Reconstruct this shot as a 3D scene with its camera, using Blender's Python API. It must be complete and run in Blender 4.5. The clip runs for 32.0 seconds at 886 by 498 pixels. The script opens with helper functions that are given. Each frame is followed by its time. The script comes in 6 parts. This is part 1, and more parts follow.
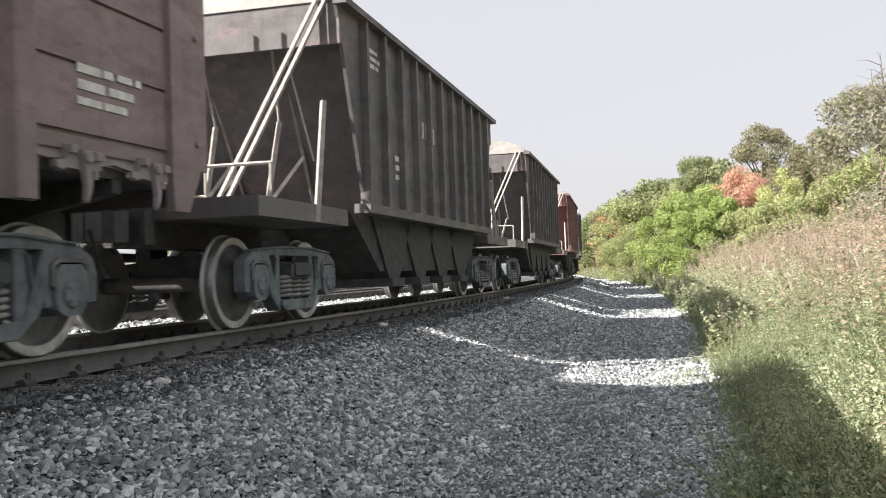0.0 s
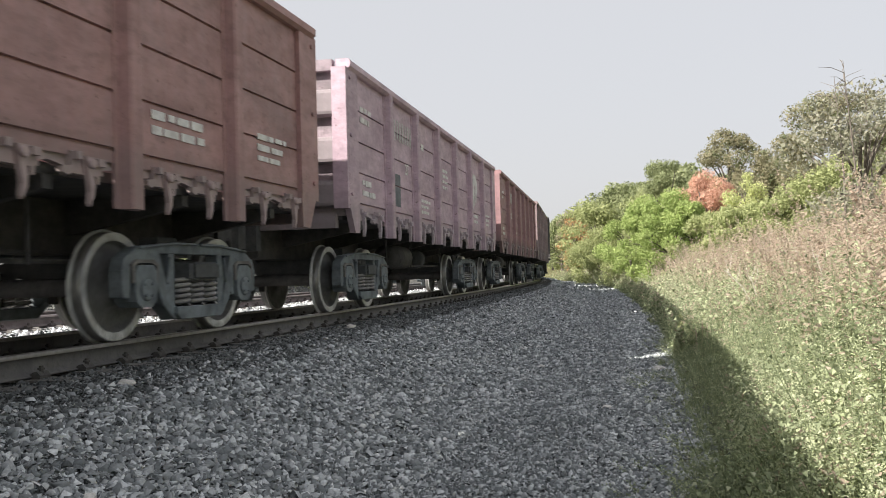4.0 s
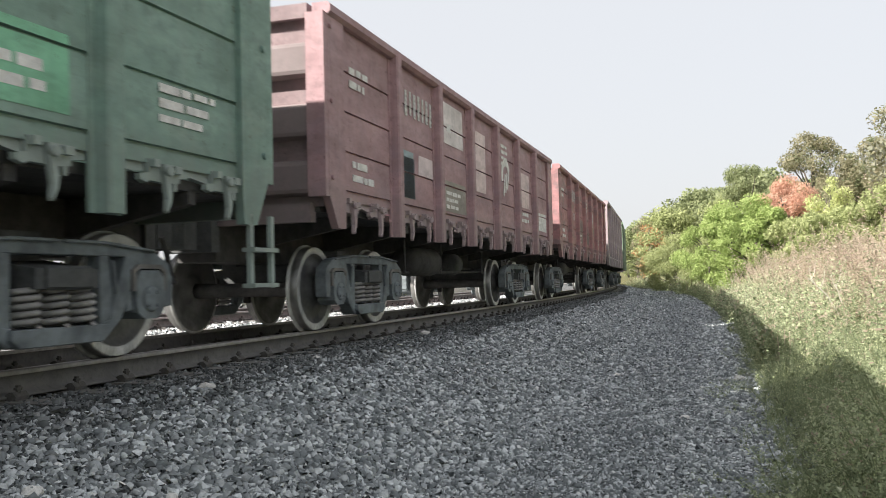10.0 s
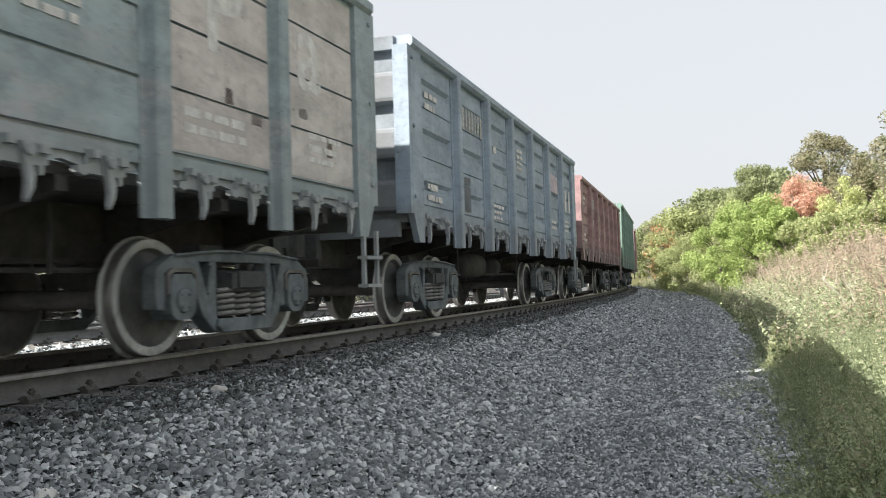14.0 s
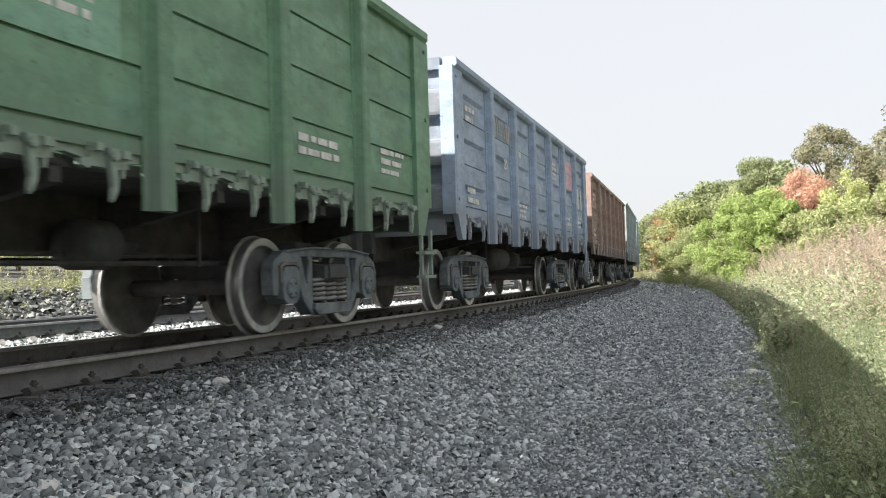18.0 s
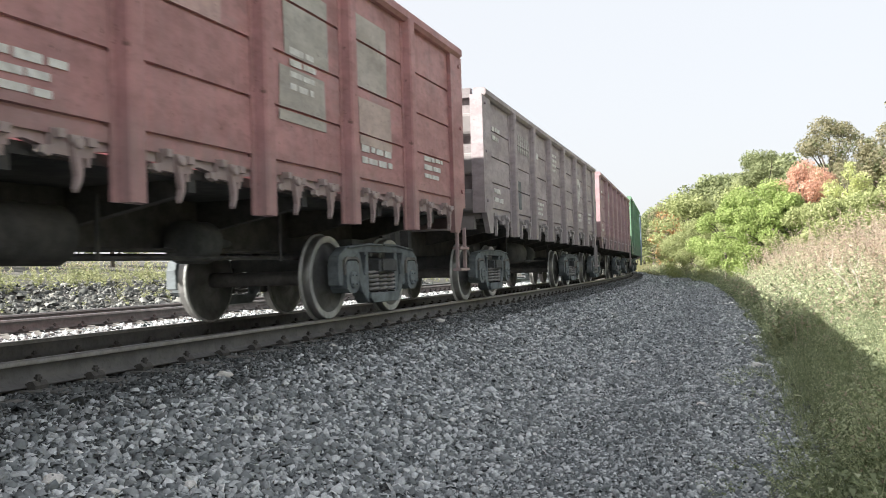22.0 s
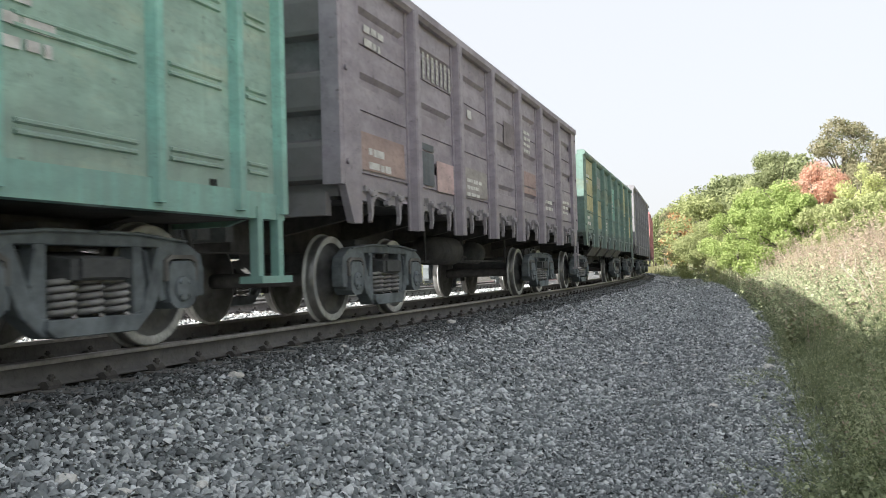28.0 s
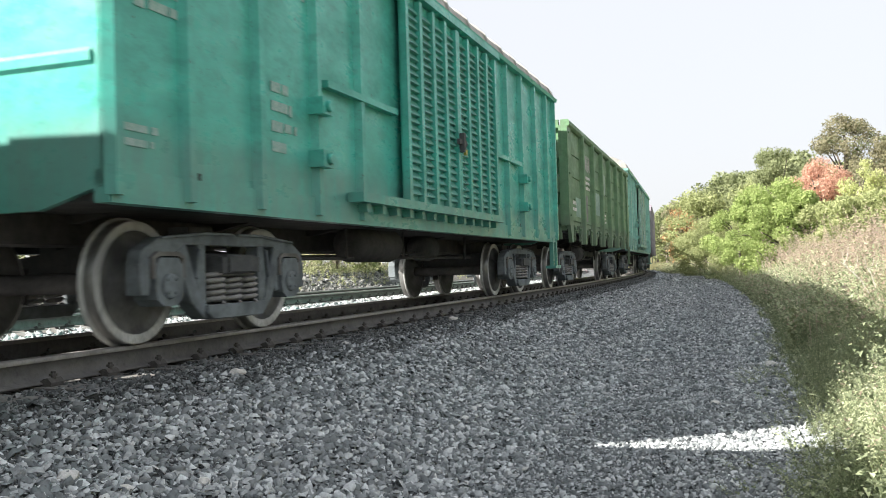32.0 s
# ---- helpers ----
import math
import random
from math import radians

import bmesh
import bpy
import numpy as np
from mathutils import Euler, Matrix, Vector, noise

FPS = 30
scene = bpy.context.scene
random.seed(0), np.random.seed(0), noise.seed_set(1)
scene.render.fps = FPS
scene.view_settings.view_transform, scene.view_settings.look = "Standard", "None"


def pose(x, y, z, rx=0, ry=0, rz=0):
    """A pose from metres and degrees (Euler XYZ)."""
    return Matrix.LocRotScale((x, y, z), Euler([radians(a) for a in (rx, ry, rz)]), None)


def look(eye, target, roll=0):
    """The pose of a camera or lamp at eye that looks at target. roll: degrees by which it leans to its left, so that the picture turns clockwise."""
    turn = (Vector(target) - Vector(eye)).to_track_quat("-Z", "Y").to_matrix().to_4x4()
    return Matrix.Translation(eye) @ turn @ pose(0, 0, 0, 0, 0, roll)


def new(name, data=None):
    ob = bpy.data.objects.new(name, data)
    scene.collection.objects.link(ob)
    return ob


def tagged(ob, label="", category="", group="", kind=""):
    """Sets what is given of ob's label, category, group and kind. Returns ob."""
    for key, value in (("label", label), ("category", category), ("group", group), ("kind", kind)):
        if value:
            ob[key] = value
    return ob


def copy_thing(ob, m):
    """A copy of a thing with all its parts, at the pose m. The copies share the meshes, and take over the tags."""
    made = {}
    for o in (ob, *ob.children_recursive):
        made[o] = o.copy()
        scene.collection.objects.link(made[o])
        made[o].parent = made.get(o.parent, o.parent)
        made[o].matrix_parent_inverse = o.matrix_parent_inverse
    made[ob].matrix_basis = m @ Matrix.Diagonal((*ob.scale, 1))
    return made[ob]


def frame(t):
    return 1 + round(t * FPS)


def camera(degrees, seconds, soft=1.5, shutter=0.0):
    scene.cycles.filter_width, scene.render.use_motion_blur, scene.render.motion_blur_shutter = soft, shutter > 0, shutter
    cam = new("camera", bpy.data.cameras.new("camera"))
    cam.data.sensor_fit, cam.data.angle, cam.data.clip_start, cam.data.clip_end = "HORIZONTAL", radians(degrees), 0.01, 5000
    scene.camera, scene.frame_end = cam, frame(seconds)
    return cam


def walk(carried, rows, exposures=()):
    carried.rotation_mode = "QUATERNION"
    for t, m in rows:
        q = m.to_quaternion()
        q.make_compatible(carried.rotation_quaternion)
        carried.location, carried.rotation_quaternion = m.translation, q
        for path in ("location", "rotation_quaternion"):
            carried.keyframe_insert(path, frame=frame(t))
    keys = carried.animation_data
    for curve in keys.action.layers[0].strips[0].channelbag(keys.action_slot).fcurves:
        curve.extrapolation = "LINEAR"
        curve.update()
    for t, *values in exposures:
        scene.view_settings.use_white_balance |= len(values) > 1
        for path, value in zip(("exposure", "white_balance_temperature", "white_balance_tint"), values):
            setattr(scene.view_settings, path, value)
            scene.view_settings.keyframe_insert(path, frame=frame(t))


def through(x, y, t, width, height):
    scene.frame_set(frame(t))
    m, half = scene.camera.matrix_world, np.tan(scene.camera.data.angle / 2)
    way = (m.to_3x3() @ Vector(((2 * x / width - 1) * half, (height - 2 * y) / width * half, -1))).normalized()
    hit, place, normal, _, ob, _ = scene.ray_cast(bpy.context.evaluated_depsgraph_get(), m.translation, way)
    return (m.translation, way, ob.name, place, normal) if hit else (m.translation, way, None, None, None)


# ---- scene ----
# The camera stands still beside the line and only turns a little.
R = 502.0                     # radius of the curve, centre at (-R, 0)
EYE = (5.407, 0.0, 0.507)     # z = 0 is the top of the rail
TURNS = (                     # seconds, tilt, lean, heading in degrees
    (0.0, 91.553, 1.852, 15.986),
    (0.5, 91.455, 1.581, 14.459),
    (1.0, 91.401, 1.505, 13.870),
    (1.5, 91.452, 1.500, 14.749),
    (2.0, 91.477, 1.514, 14.859),
    (2.5, 91.494, 1.559, 14.806),
    (3.0, 91.508, 1.603, 14.372),
    (3.5, 91.583, 1.482, 13.842),
    (5.5, 91.753, 1.807, 16.064),
    (6.0, 91.820, 1.618, 17.331),
    (6.5, 91.851, 1.612, 18.229),
    (7.0, 91.873, 1.615, 18.374),
    (7.5, 91.904, 1.636, 18.438),
    (8.0, 91.917, 1.677, 18.479),
    (8.5, 91.879, 1.730, 18.498),
    (9.0, 92.001, 1.428, 18.538),
    (9.5, 92.063, 1.415, 18.608),
    (10.0, 92.169, 1.408, 18.713),
    (10.5, 92.288, 1.493, 18.831),
    (11.0, 92.380, 1.510, 18.948),
    (11.5, 92.447, 1.591, 19.058),
    (12.0, 92.446, 1.614, 19.153),
    (12.5, 92.432, 1.662, 19.254),
    (13.0, 92.416, 1.679, 19.317),
    (13.5, 92.344, 1.699, 19.378),
    (14.0, 92.303, 1.698, 19.388),
    (14.5, 92.244, 1.680, 19.414),
    (16.5, 91.975, 1.686, 19.476),
    (17.0, 91.930, 1.643, 19.502),
    (17.5, 91.886, 1.577, 19.506),
    (18.0, 91.822, 1.619, 19.511),
    (18.5, 91.763, 1.630, 19.525),
    (19.0, 91.690, 1.581, 19.567),
    (19.5, 91.638, 1.620, 19.564),
    (20.0, 91.585, 1.561, 19.588),
    (20.5, 91.559, 1.633, 19.601),
    (21.0, 91.493, 1.596, 19.625),
    (21.5, 91.472, 1.618, 19.639),
    (22.0, 91.418, 1.711, 19.694),
    (22.5, 91.397, 1.660, 19.740),
    (23.0, 91.403, 1.665, 19.839),
    (23.5, 91.412, 1.694, 19.931),
    (24.0, 91.415, 1.692, 19.987),
    (24.5, 91.423, 1.709, 20.083),
    (25.0, 91.427, 1.665, 20.145),
    (25.5, 91.472, 1.662, 20.196),
    (27.5, 91.510, 1.638, 20.351),
    (28.0, 91.507, 1.661, 20.396),
    (28.5, 91.502, 1.662, 20.398),
    (29.0, 91.479, 1.644, 20.406),
    (29.5, 91.483, 1.626, 20.442),
    (30.0, 91.469, 1.627, 20.475),
    (30.5, 91.420, 1.613, 20.509),
    (31.0, 91.401, 1.615, 20.517),
    (31.5, 91.358, 1.651, 20.518),
    (32.0, 91.307, 1.665, 20.507),
)
cam = camera(53.0, 32.0, soft=0.8, shutter=0.13)
walk(cam, [(t, pose(*EYE, rx, ry, rz)) for t, rx, ry, rz in TURNS],
     ((0.0, 1.52, 6450, 14), (1.0, 1.42, 6450, 14), (3.0, 1.39, 6450, 13), (6.0, 1.42, 6450, 11), (9.0, 1.62, 6420, 11), (13.0, 1.58, 6350, 10), (19.0, 1.72, 6400, 10.5), (25.0, 1.77, 6300, 10.5), (32.0, 1.78, 6350, 11)))


def along(s, u, z=0.0):
    """A point s metres along the line and u metres to the right of its centre."""
    a = s / R
    return Vector(((R + u) * math.cos(a) - R, (R + u) * math.sin(a), z))


def su(x, y):
    return math.atan2(y, x + R) * R, math.hypot(x + R, y) - R


# ---- light ----
SUN = Vector((-1.18, -0.8, 1.0)).normalized()
world = bpy.data.worlds.new("sky")
scene.world = world
world.use_nodes = True
wn, wl = world.node_tree.nodes, world.node_tree.links
wn.clear()
sky = wn.new("ShaderNodeTexSky")
sky.sky_type = "NISHITA"
sky.sun_disc = False
sky.sun_elevation = math.asin(SUN.z)
sky.sun_rotation = math.atan2(SUN.x, SUN.y)
sky.dust_density, sky.air_density, sky.ozone_density = 4.0, 1.0, 1.0
haze = wn.new("ShaderNodeMix")
haze.data_type = "RGBA"
haze.inputs["Factor"].default_value = 0.8
haze.inputs["B"].default_value = (6.36, 6.4, 6.42, 1)
wl.new(sky.outputs[0], haze.inputs["A"])
bg = wn.new("ShaderNodeBackground")
bg.inputs["Strength"].default_value = 0.049
out = wn.new("ShaderNodeOutputWorld")
wl.new(haze.outputs["Result"], bg.inputs["Color"])
wl.new(bg.outputs[0], out.inputs["Surface"])
sun = new("sun", bpy.data.lights.new("sun", "SUN"))
sun.data.energy, sun.data.angle, sun.data.color = 5.0, radians(0.6), (1.0, 0.94, 0.84)
sun.matrix_world = look((0, 0, 30), Vector((0, 0, 30)) - SUN)

# ---- materials ----
def lin(c):
    return tuple((v / 255 / 12.92) if v <= 10 else ((v / 255 + 0.055) / 1.055) ** 2.4 for v in c)


class Mat:
    """A small builder of node materials."""

    def __init__(self, name, rough=0.7, metal=0.0, spec=0.4):
        self.m = bpy.data.materials.new(name)
        self.m.use_nodes = True
        self.n, self.l = self.m.node_tree.nodes, self.m.node_tree.links
        self.b = self.n["Principled BSDF"]
        self.b.inputs["Roughness"].default_value = rough
        self.b.inputs["Metallic"].default_value = metal
        self.b.inputs["Specular IOR Level"].default_value = spec
        self.co = self.n.new("ShaderNodeTexCoord").outputs["Object"]

    def put(self, socket, v):
        if isinstance(v, (tuple, list)):
            socket.default_value = (*v, 1) if len(v) == 3 and socket.type == "RGBA" else v
        elif isinstance(v, (int, float)):
            socket.default_value = v
        else:
            self.l.new(v, socket)

    def scaled(self, s, move=(0, 0, 0)):
        m = self.n.new("ShaderNodeMapping")
        self.l.new(self.co, m.inputs["Vector"])
        m.inputs["Scale"].default_value = s if isinstance(s, tuple) else (s, s, s)
        m.inputs["Location"].default_value = move
        return m.outputs[0]

    def noise(self, s, detail=4, rough=0.6, move=(0, 0, 0)):
        t = self.n.new("ShaderNodeTexNoise")
        self.l.new(self.scaled(s, move), t.inputs["Vector"])
        t.inputs["Scale"].default_value = 1
        t.inputs["Detail"].default_value, t.inputs["Roughness"].default_value = detail, rough
        return t.outputs["Fac"]

    def voronoi(self, s, out="Distance"):
        t = self.n.new("ShaderNodeTexVoronoi")
        self.l.new(self.scaled(s), t.inputs["Vector"])
        t.inputs["Scale"].default_value = 1
        return t.outputs[out]

    def ramp(self, v, lo, hi, a=0.0, b=1.0):
        t = self.n.new("ShaderNodeMapRange")
        self.put(t.inputs["Value"], v)
        for k, x in zip(("From Min", "From Max", "To Min", "To Max"), (lo, hi, a, b)):
            t.inputs[k].default_value = x
        return t.outputs[0]

    def mix(self, f, a, b, mode="MIX"):
        t = self.n.new("ShaderNodeMix")
        t.data_type, t.blend_type = "RGBA", mode
        self.put(t.inputs["Factor"], f)
        self.put(t.inputs["A"], a)
        self.put(t.inputs["B"], b)
        return t.outputs["Result"]

    def mul(self, a, b):
        t = self.n.new("ShaderNodeMath")
        t.operation = "MULTIPLY"
        self.put(t.inputs[0], a)
        self.put(t.inputs[1], b)
        return t.outputs[0]

    def rand(self, island=False):
        if island:
            return self.n.new("ShaderNodeNewGeometry").outputs["Random Per Island"]
        return self.n.new("ShaderNodeObjectInfo").outputs["Random"]

    def color(self, v):
        self.put(self.b.inputs["Base Color"], v)
        return self

    def rough(self, v):
        self.put(self.b.inputs["Roughness"], v)
        return self

    def bump(self, h, strength=0.4, dist=0.01):
        t = self.n.new("ShaderNodeBump")
        self.put(t.inputs["Height"], h)
        t.inputs["Strength"].default_value, t.inputs["Distance"].default_value = strength, dist
        self.l.new(t.outputs[0], self.b.inputs["Normal"])
        return self

    def through_light(self, c, w=0.4):
        """Leaves: part of the light comes through."""
        tr = self.n.new("ShaderNodeBsdfTranslucent")
        self.put(tr.inputs["Color"], c)
        mx = self.n.new("ShaderNodeMixShader")
        mx.inputs[0].default_value = w
        self.l.new(self.b.outputs[0], mx.inputs[1])
        self.l.new(tr.outputs[0], mx.inputs[2])
        self.l.new(mx.outputs[0], self.n["Material Output"].inputs["Surface"])
        return self


GAIN = 2.8


def paint(name, shade, patch=None, amount=0.0, seed=0.0, dust=0.35, gloss=0.52, dull=0.36, grain=1.0):
    """Weathered wagon paint: patches of a second coat, dust, rust runs and scratches."""
    m = Mat(name, gloss, 0, 0.32)
    def tone(sh):
        c = lin(sh)
        g = 0.3 * c[0] + 0.55 * c[1] + 0.15 * c[2]
        return tuple(min(0.8, ((1 - dull) * v + dull * g) * GAIN) for v in c)
    base = tone(shade)
    alt = tone(patch) if patch else tuple(v * 0.75 for v in base)
    mv = (seed * 3.7, seed * 11.3, seed * 5.1)
    big = m.noise((0.9 * grain, 0.55 * grain, 1.6 * grain), 7, 0.7, mv)
    c = m.mix(m.ramp(big, 0.6 - amount * 0.15, 0.72 - amount * 0.15, 0.0, 0.85), base, alt)
    mid = m.noise((2.2, 1.3, 3.0), 6, 0.7, mv)
    c = m.mix(m.ramp(mid, 0.38, 0.68, 0.0, 0.8), c, tuple(v * 0.55 + 0.01 for v in base))
    small = m.noise((6.5, 4.5, 8.0), 6, 0.75, tuple(v + 7 for v in mv))
    c = m.mix(m.ramp(small, 0.5, 0.66, 0.0, 0.62), c, tuple(v * 0.5 + 0.015 for v in base))
    runs = m.noise((6, 7, 0.7), 5, 0.7, mv)
    grey = tuple(0.55 * v + 0.45 * 0.3 for v in base)
    c = m.mix(m.ramp(runs, 0.42, 0.75, 0.0, dust), c, grey)
    streak = m.noise((9, 11, 0.45), 4, 0.75, tuple(v + 3 for v in mv))
    c = m.mix(m.ramp(streak, 0.56, 0.8, 0.0, dust * 1.3), c, tuple(v * 0.4 for v in base))
    fleck = m.noise((30, 26, 38), 5, 0.8, mv)
    c = m.mix(m.ramp(fleck, 0.6, 0.72, 0.0, dust), c, tuple(0.5 * v + 0.2 for v in base))
    spots = m.noise(14.0, 6, 0.75, mv)
    c = m.mix(m.ramp(spots, 0.62, 0.68, 0.0, 0.7), c, (0.07, 0.045, 0.035))
    # dust thrown up along the sill
    low = m.n.new("ShaderNodeSeparateXYZ")
    m.l.new(m.co, low.inputs[0])
    c = m.mix(m.mul(m.ramp(low.outputs["Z"], 1.66, 1.42), m.ramp(runs, 0.3, 0.6, 0.25, 0.75)), c, tuple(0.35 * v + 0.65 * w for v, w in zip(base, (0.17, 0.165, 0.16))))
    m.color(c).rough(m.ramp(mid, 0.3, 0.7, gloss - 0.12, min(0.95, gloss + 0.22)))
    m.bump(m.noise((5, 3, 5), 5, 0.6, mv), 0.25, 0.02)
    return m.m


def grimy(name, a, b, scale=6.0, rough=0.8, metal=0.0, bump=0.3):
    m = Mat(name, rough, metal)
    n1, n2 = m.noise(scale, 5), m.noise(scale * 5, 4)
    c = m.mix(m.ramp(n1, 0.35, 0.65), a, b)
    c = m.mix(m.ramp(n2, 0.5, 0.75, 0, 0.5), c, tuple(v * 0.5 for v in a))
    m.color(c).bump(n2, bump, 0.01)
    return m.m


steel_dark = grimy("grimy cast steel", (0.06, 0.064, 0.067), (0.1, 0.105, 0.108))
steel_frame = grimy("grey-green dusty bogie steel", (0.2, 0.232, 0.248), (0.095, 0.11, 0.12), 4.5)
under_dark = grimy("sooty underframe steel", (0.048, 0.048, 0.05), (0.09, 0.088, 0.087))
spring_steel = grimy("oiled spring steel", (0.22, 0.22, 0.218), (0.36, 0.355, 0.35), 9)
wheel_face = grimy("dusty wheel steel", (0.25, 0.252, 0.25), (0.1, 0.102, 0.104), 3, 0.75)
tread = grimy("polished wheel tread", (0.3, 0.3, 0.295), (0.2, 0.2, 0.195), 12, 0.4, 0.6, 0.1)
rim_worn = grimy("worn wheel rim", (0.66, 0.675, 0.67), (0.38, 0.39, 0.39), 8, 0.5, 0.1)
rail_side = grimy("rusty rail web", (0.105, 0.104, 0.104), (0.15, 0.147, 0.144), 5, 0.8)
rail_top = grimy("polished rail head", (0.26, 0.255, 0.25), (0.18, 0.175, 0.17), 12, 0.45, 0.4, 0.1)
sleeper_mat = grimy("weathered concrete", (0.2, 0.195, 0.185), (0.12, 0.115, 0.108), 4, 0.9)
clip_mat = grimy("rusty fastening", (0.07, 0.067, 0.064), (0.11, 0.105, 0.1), 20, 0.85)
white_mark = grimy("faded white lettering", (0.8, 0.8, 0.79), (0.55, 0.54, 0.53), 8, 0.8)
faint_mark = grimy("faint pale lettering", (0.4, 0.52, 0.49), (0.2, 0.38, 0.34), 18, 0.8)
worn_mark = grimy("worn white stencil", (0.7, 0.7, 0.69), (0.3, 0.29, 0.28), 26, 0.85)
seal_yellow = grimy("yellow plastic seal", (0.6, 0.48, 0.08), (0.5, 0.4, 0.08), 20, 0.5)
red_mark = grimy("faded red warning paint", (0.36, 0.17, 0.16), (0.3, 0.24, 0.22), 8, 0.8)
blue_mark = grimy("sprayed pale blue paint", (0.35, 0.55, 0.75), (0.5, 0.62, 0.7), 8, 0.8)

# ---- mesh helpers ----
def box(bm, x0, x1, y0, y1, z0, z1):
    v = [bm.verts.new((x, y, z)) for x in (x0, x1) for y in (y0, y1) for z in (z0, z1)]
    for f in ((0, 1, 3, 2), (4, 6, 7, 5), (0, 4, 5, 1), (2, 3, 7, 6), (0, 2, 6, 4), (1, 5, 7, 3)):
        bm.faces.new([v[i] for i in f])
    return v


def prism(bm, points, axis, lo, hi):
    """A flat outline pushed along an axis. points: pairs in the other two axes, in order."""
    def at3(p, d):
        q = list(p)
        q.insert("xyz".index(axis), d)
        return q
    a = [bm.verts.new(at3(p, lo)) for p in points]
    b = [bm.verts.new(at3(p, hi)) for p in points]
    n = len(points)
    bm.faces.new(a[::-1])
    bm.faces.new(b)
    for i in range(n):
        bm.faces.new((a[i], a[(i + 1) % n], b[(i + 1) % n], b[i]))


def bar(bm, a, b, r=0.015, sides=6):
    """A round bar from a to b."""
    a, b = Vector(a), Vector(b)
    q = (b - a).to_track_quat("Z", "Y")
    rings = []
    for c in (a, b):
        rings.append([bm.verts.new(c + q @ Vector((r * math.cos(t), r * math.sin(t), 0)))
                      for t in (2 * math.pi * i / sides for i in range(sides))])
    for i in range(sides):
        j = (i + 1) % sides
        bm.faces.new((rings[0][i], rings[0][j], rings[1][j], rings[1][i]))
    bm.faces.new(rings[0][::-1])
    bm.faces.new(rings[1])


def lathe(bm, profile, sides=40, mats=None, centre=(0, 0, 0)):
    """Turns a profile of (x, radius) pairs round the x axis."""
    cx, cy, cz = centre
    rings = [[bm.verts.new((cx + x, cy + r * math.cos(t), cz + r * math.sin(t)))
              for t in (2 * math.pi * i / sides for i in range(sides))] for x, r in profile]
    for k in range(len(profile) - 1):
        for i in range(sides):
            j = (i + 1) % sides
            f = bm.faces.new((rings[k][i], rings[k][j], rings[k + 1][j], rings[k + 1][i]))
            f.smooth = True
            if mats:
                f.material_index = mats[k]
    bm.faces.new(rings[0][::-1])
    bm.faces.new(rings[-1])


def mesh_of(name, bm, *mats):
    bmesh.ops.recalc_face_normals(bm, faces=bm.faces)
    me = bpy.data.meshes.new(name)
    bm.to_mesh(me)
    bm.free()
    for m in mats:
        me.materials.append(m)
    return me


def part(name, bm, material, parent, label=""):
    me = bm if isinstance(bm, bpy.types.Mesh) else mesh_of(name, bm, *(material if isinstance(material, tuple) else (material,)))
    ob = new(name, me)
    ob.parent = parent
    return tagged(ob, label=label)


def thing(name, label, category, group=""):
    return tagged(new(name), label, category, group)


def raw(name, verts, faces, mats, smooth=False):
    """A mesh from arrays; all faces have the same number of corners."""
    verts, faces = np.asarray(verts, np.float32), np.asarray(faces, np.int32)
    me = bpy.data.meshes.new(name)
    n, k = faces.shape
    me.vertices.add(len(verts))
    me.vertices.foreach_set("co", verts.ravel())
    me.loops.add(n * k)
    me.loops.foreach_set("vertex_index", faces.ravel())
    me.polygons.add(n)
    me.polygons.foreach_set("loop_start", np.arange(0, n * k, k, dtype=np.int32))
    me.polygons.foreach_set("loop_total", np.full(n, k, np.int32))
    if smooth:
        me.polygons.foreach_set("use_smooth", np.ones(n, bool))
    me.update(calc_edges=True)
    for m in mats:
        me.materials.append(m)
    return me


# ---- the train ----
# A wagon's own space: y ahead along the line, x towards the path, z from the rail top.
WHEEL_R = 0.475


def wheel_mesh(sign):
    """One wheel on its axle; outer face on the side of sign."""
    s = sign
    bm = bmesh.new()
    prof = [(0.70, 0.10), (0.70, 0.16), (0.745, 0.2), (0.75, 0.36), (0.72, 0.395), (0.72, 0.475), (0.725, 0.5), (0.745, 0.502),
            (0.757, 0.482), (0.775, 0.478), (0.85, 0.472), (0.852, 0.462), (0.852, 0.41), (0.845, 0.398), (0.8, 0.385), (0.785, 0.36), (0.80, 0.2),
            (0.86, 0.165), (0.88, 0.14), (0.88, 0.08), (1.02, 0.08), (1.02, 0.02)]
    mats = [0] * 4 + [0, 2, 2, 2, 1, 1, 2, 2, 2] + [0] * 8
    lathe(bm, [(s * x, r) for x, r in prof], 30, mats)
    return mesh_of("wheel", bm, wheel_face, tread, rim_worn)


def axle_mesh():
    bm = bmesh.new()
    lathe(bm, [(-0.72, 0.085), (-0.6, 0.09), (-0.3, 0.082), (0.3, 0.082), (0.6, 0.09), (0.72, 0.085)], 14)
    return mesh_of("axle", bm, under_dark)


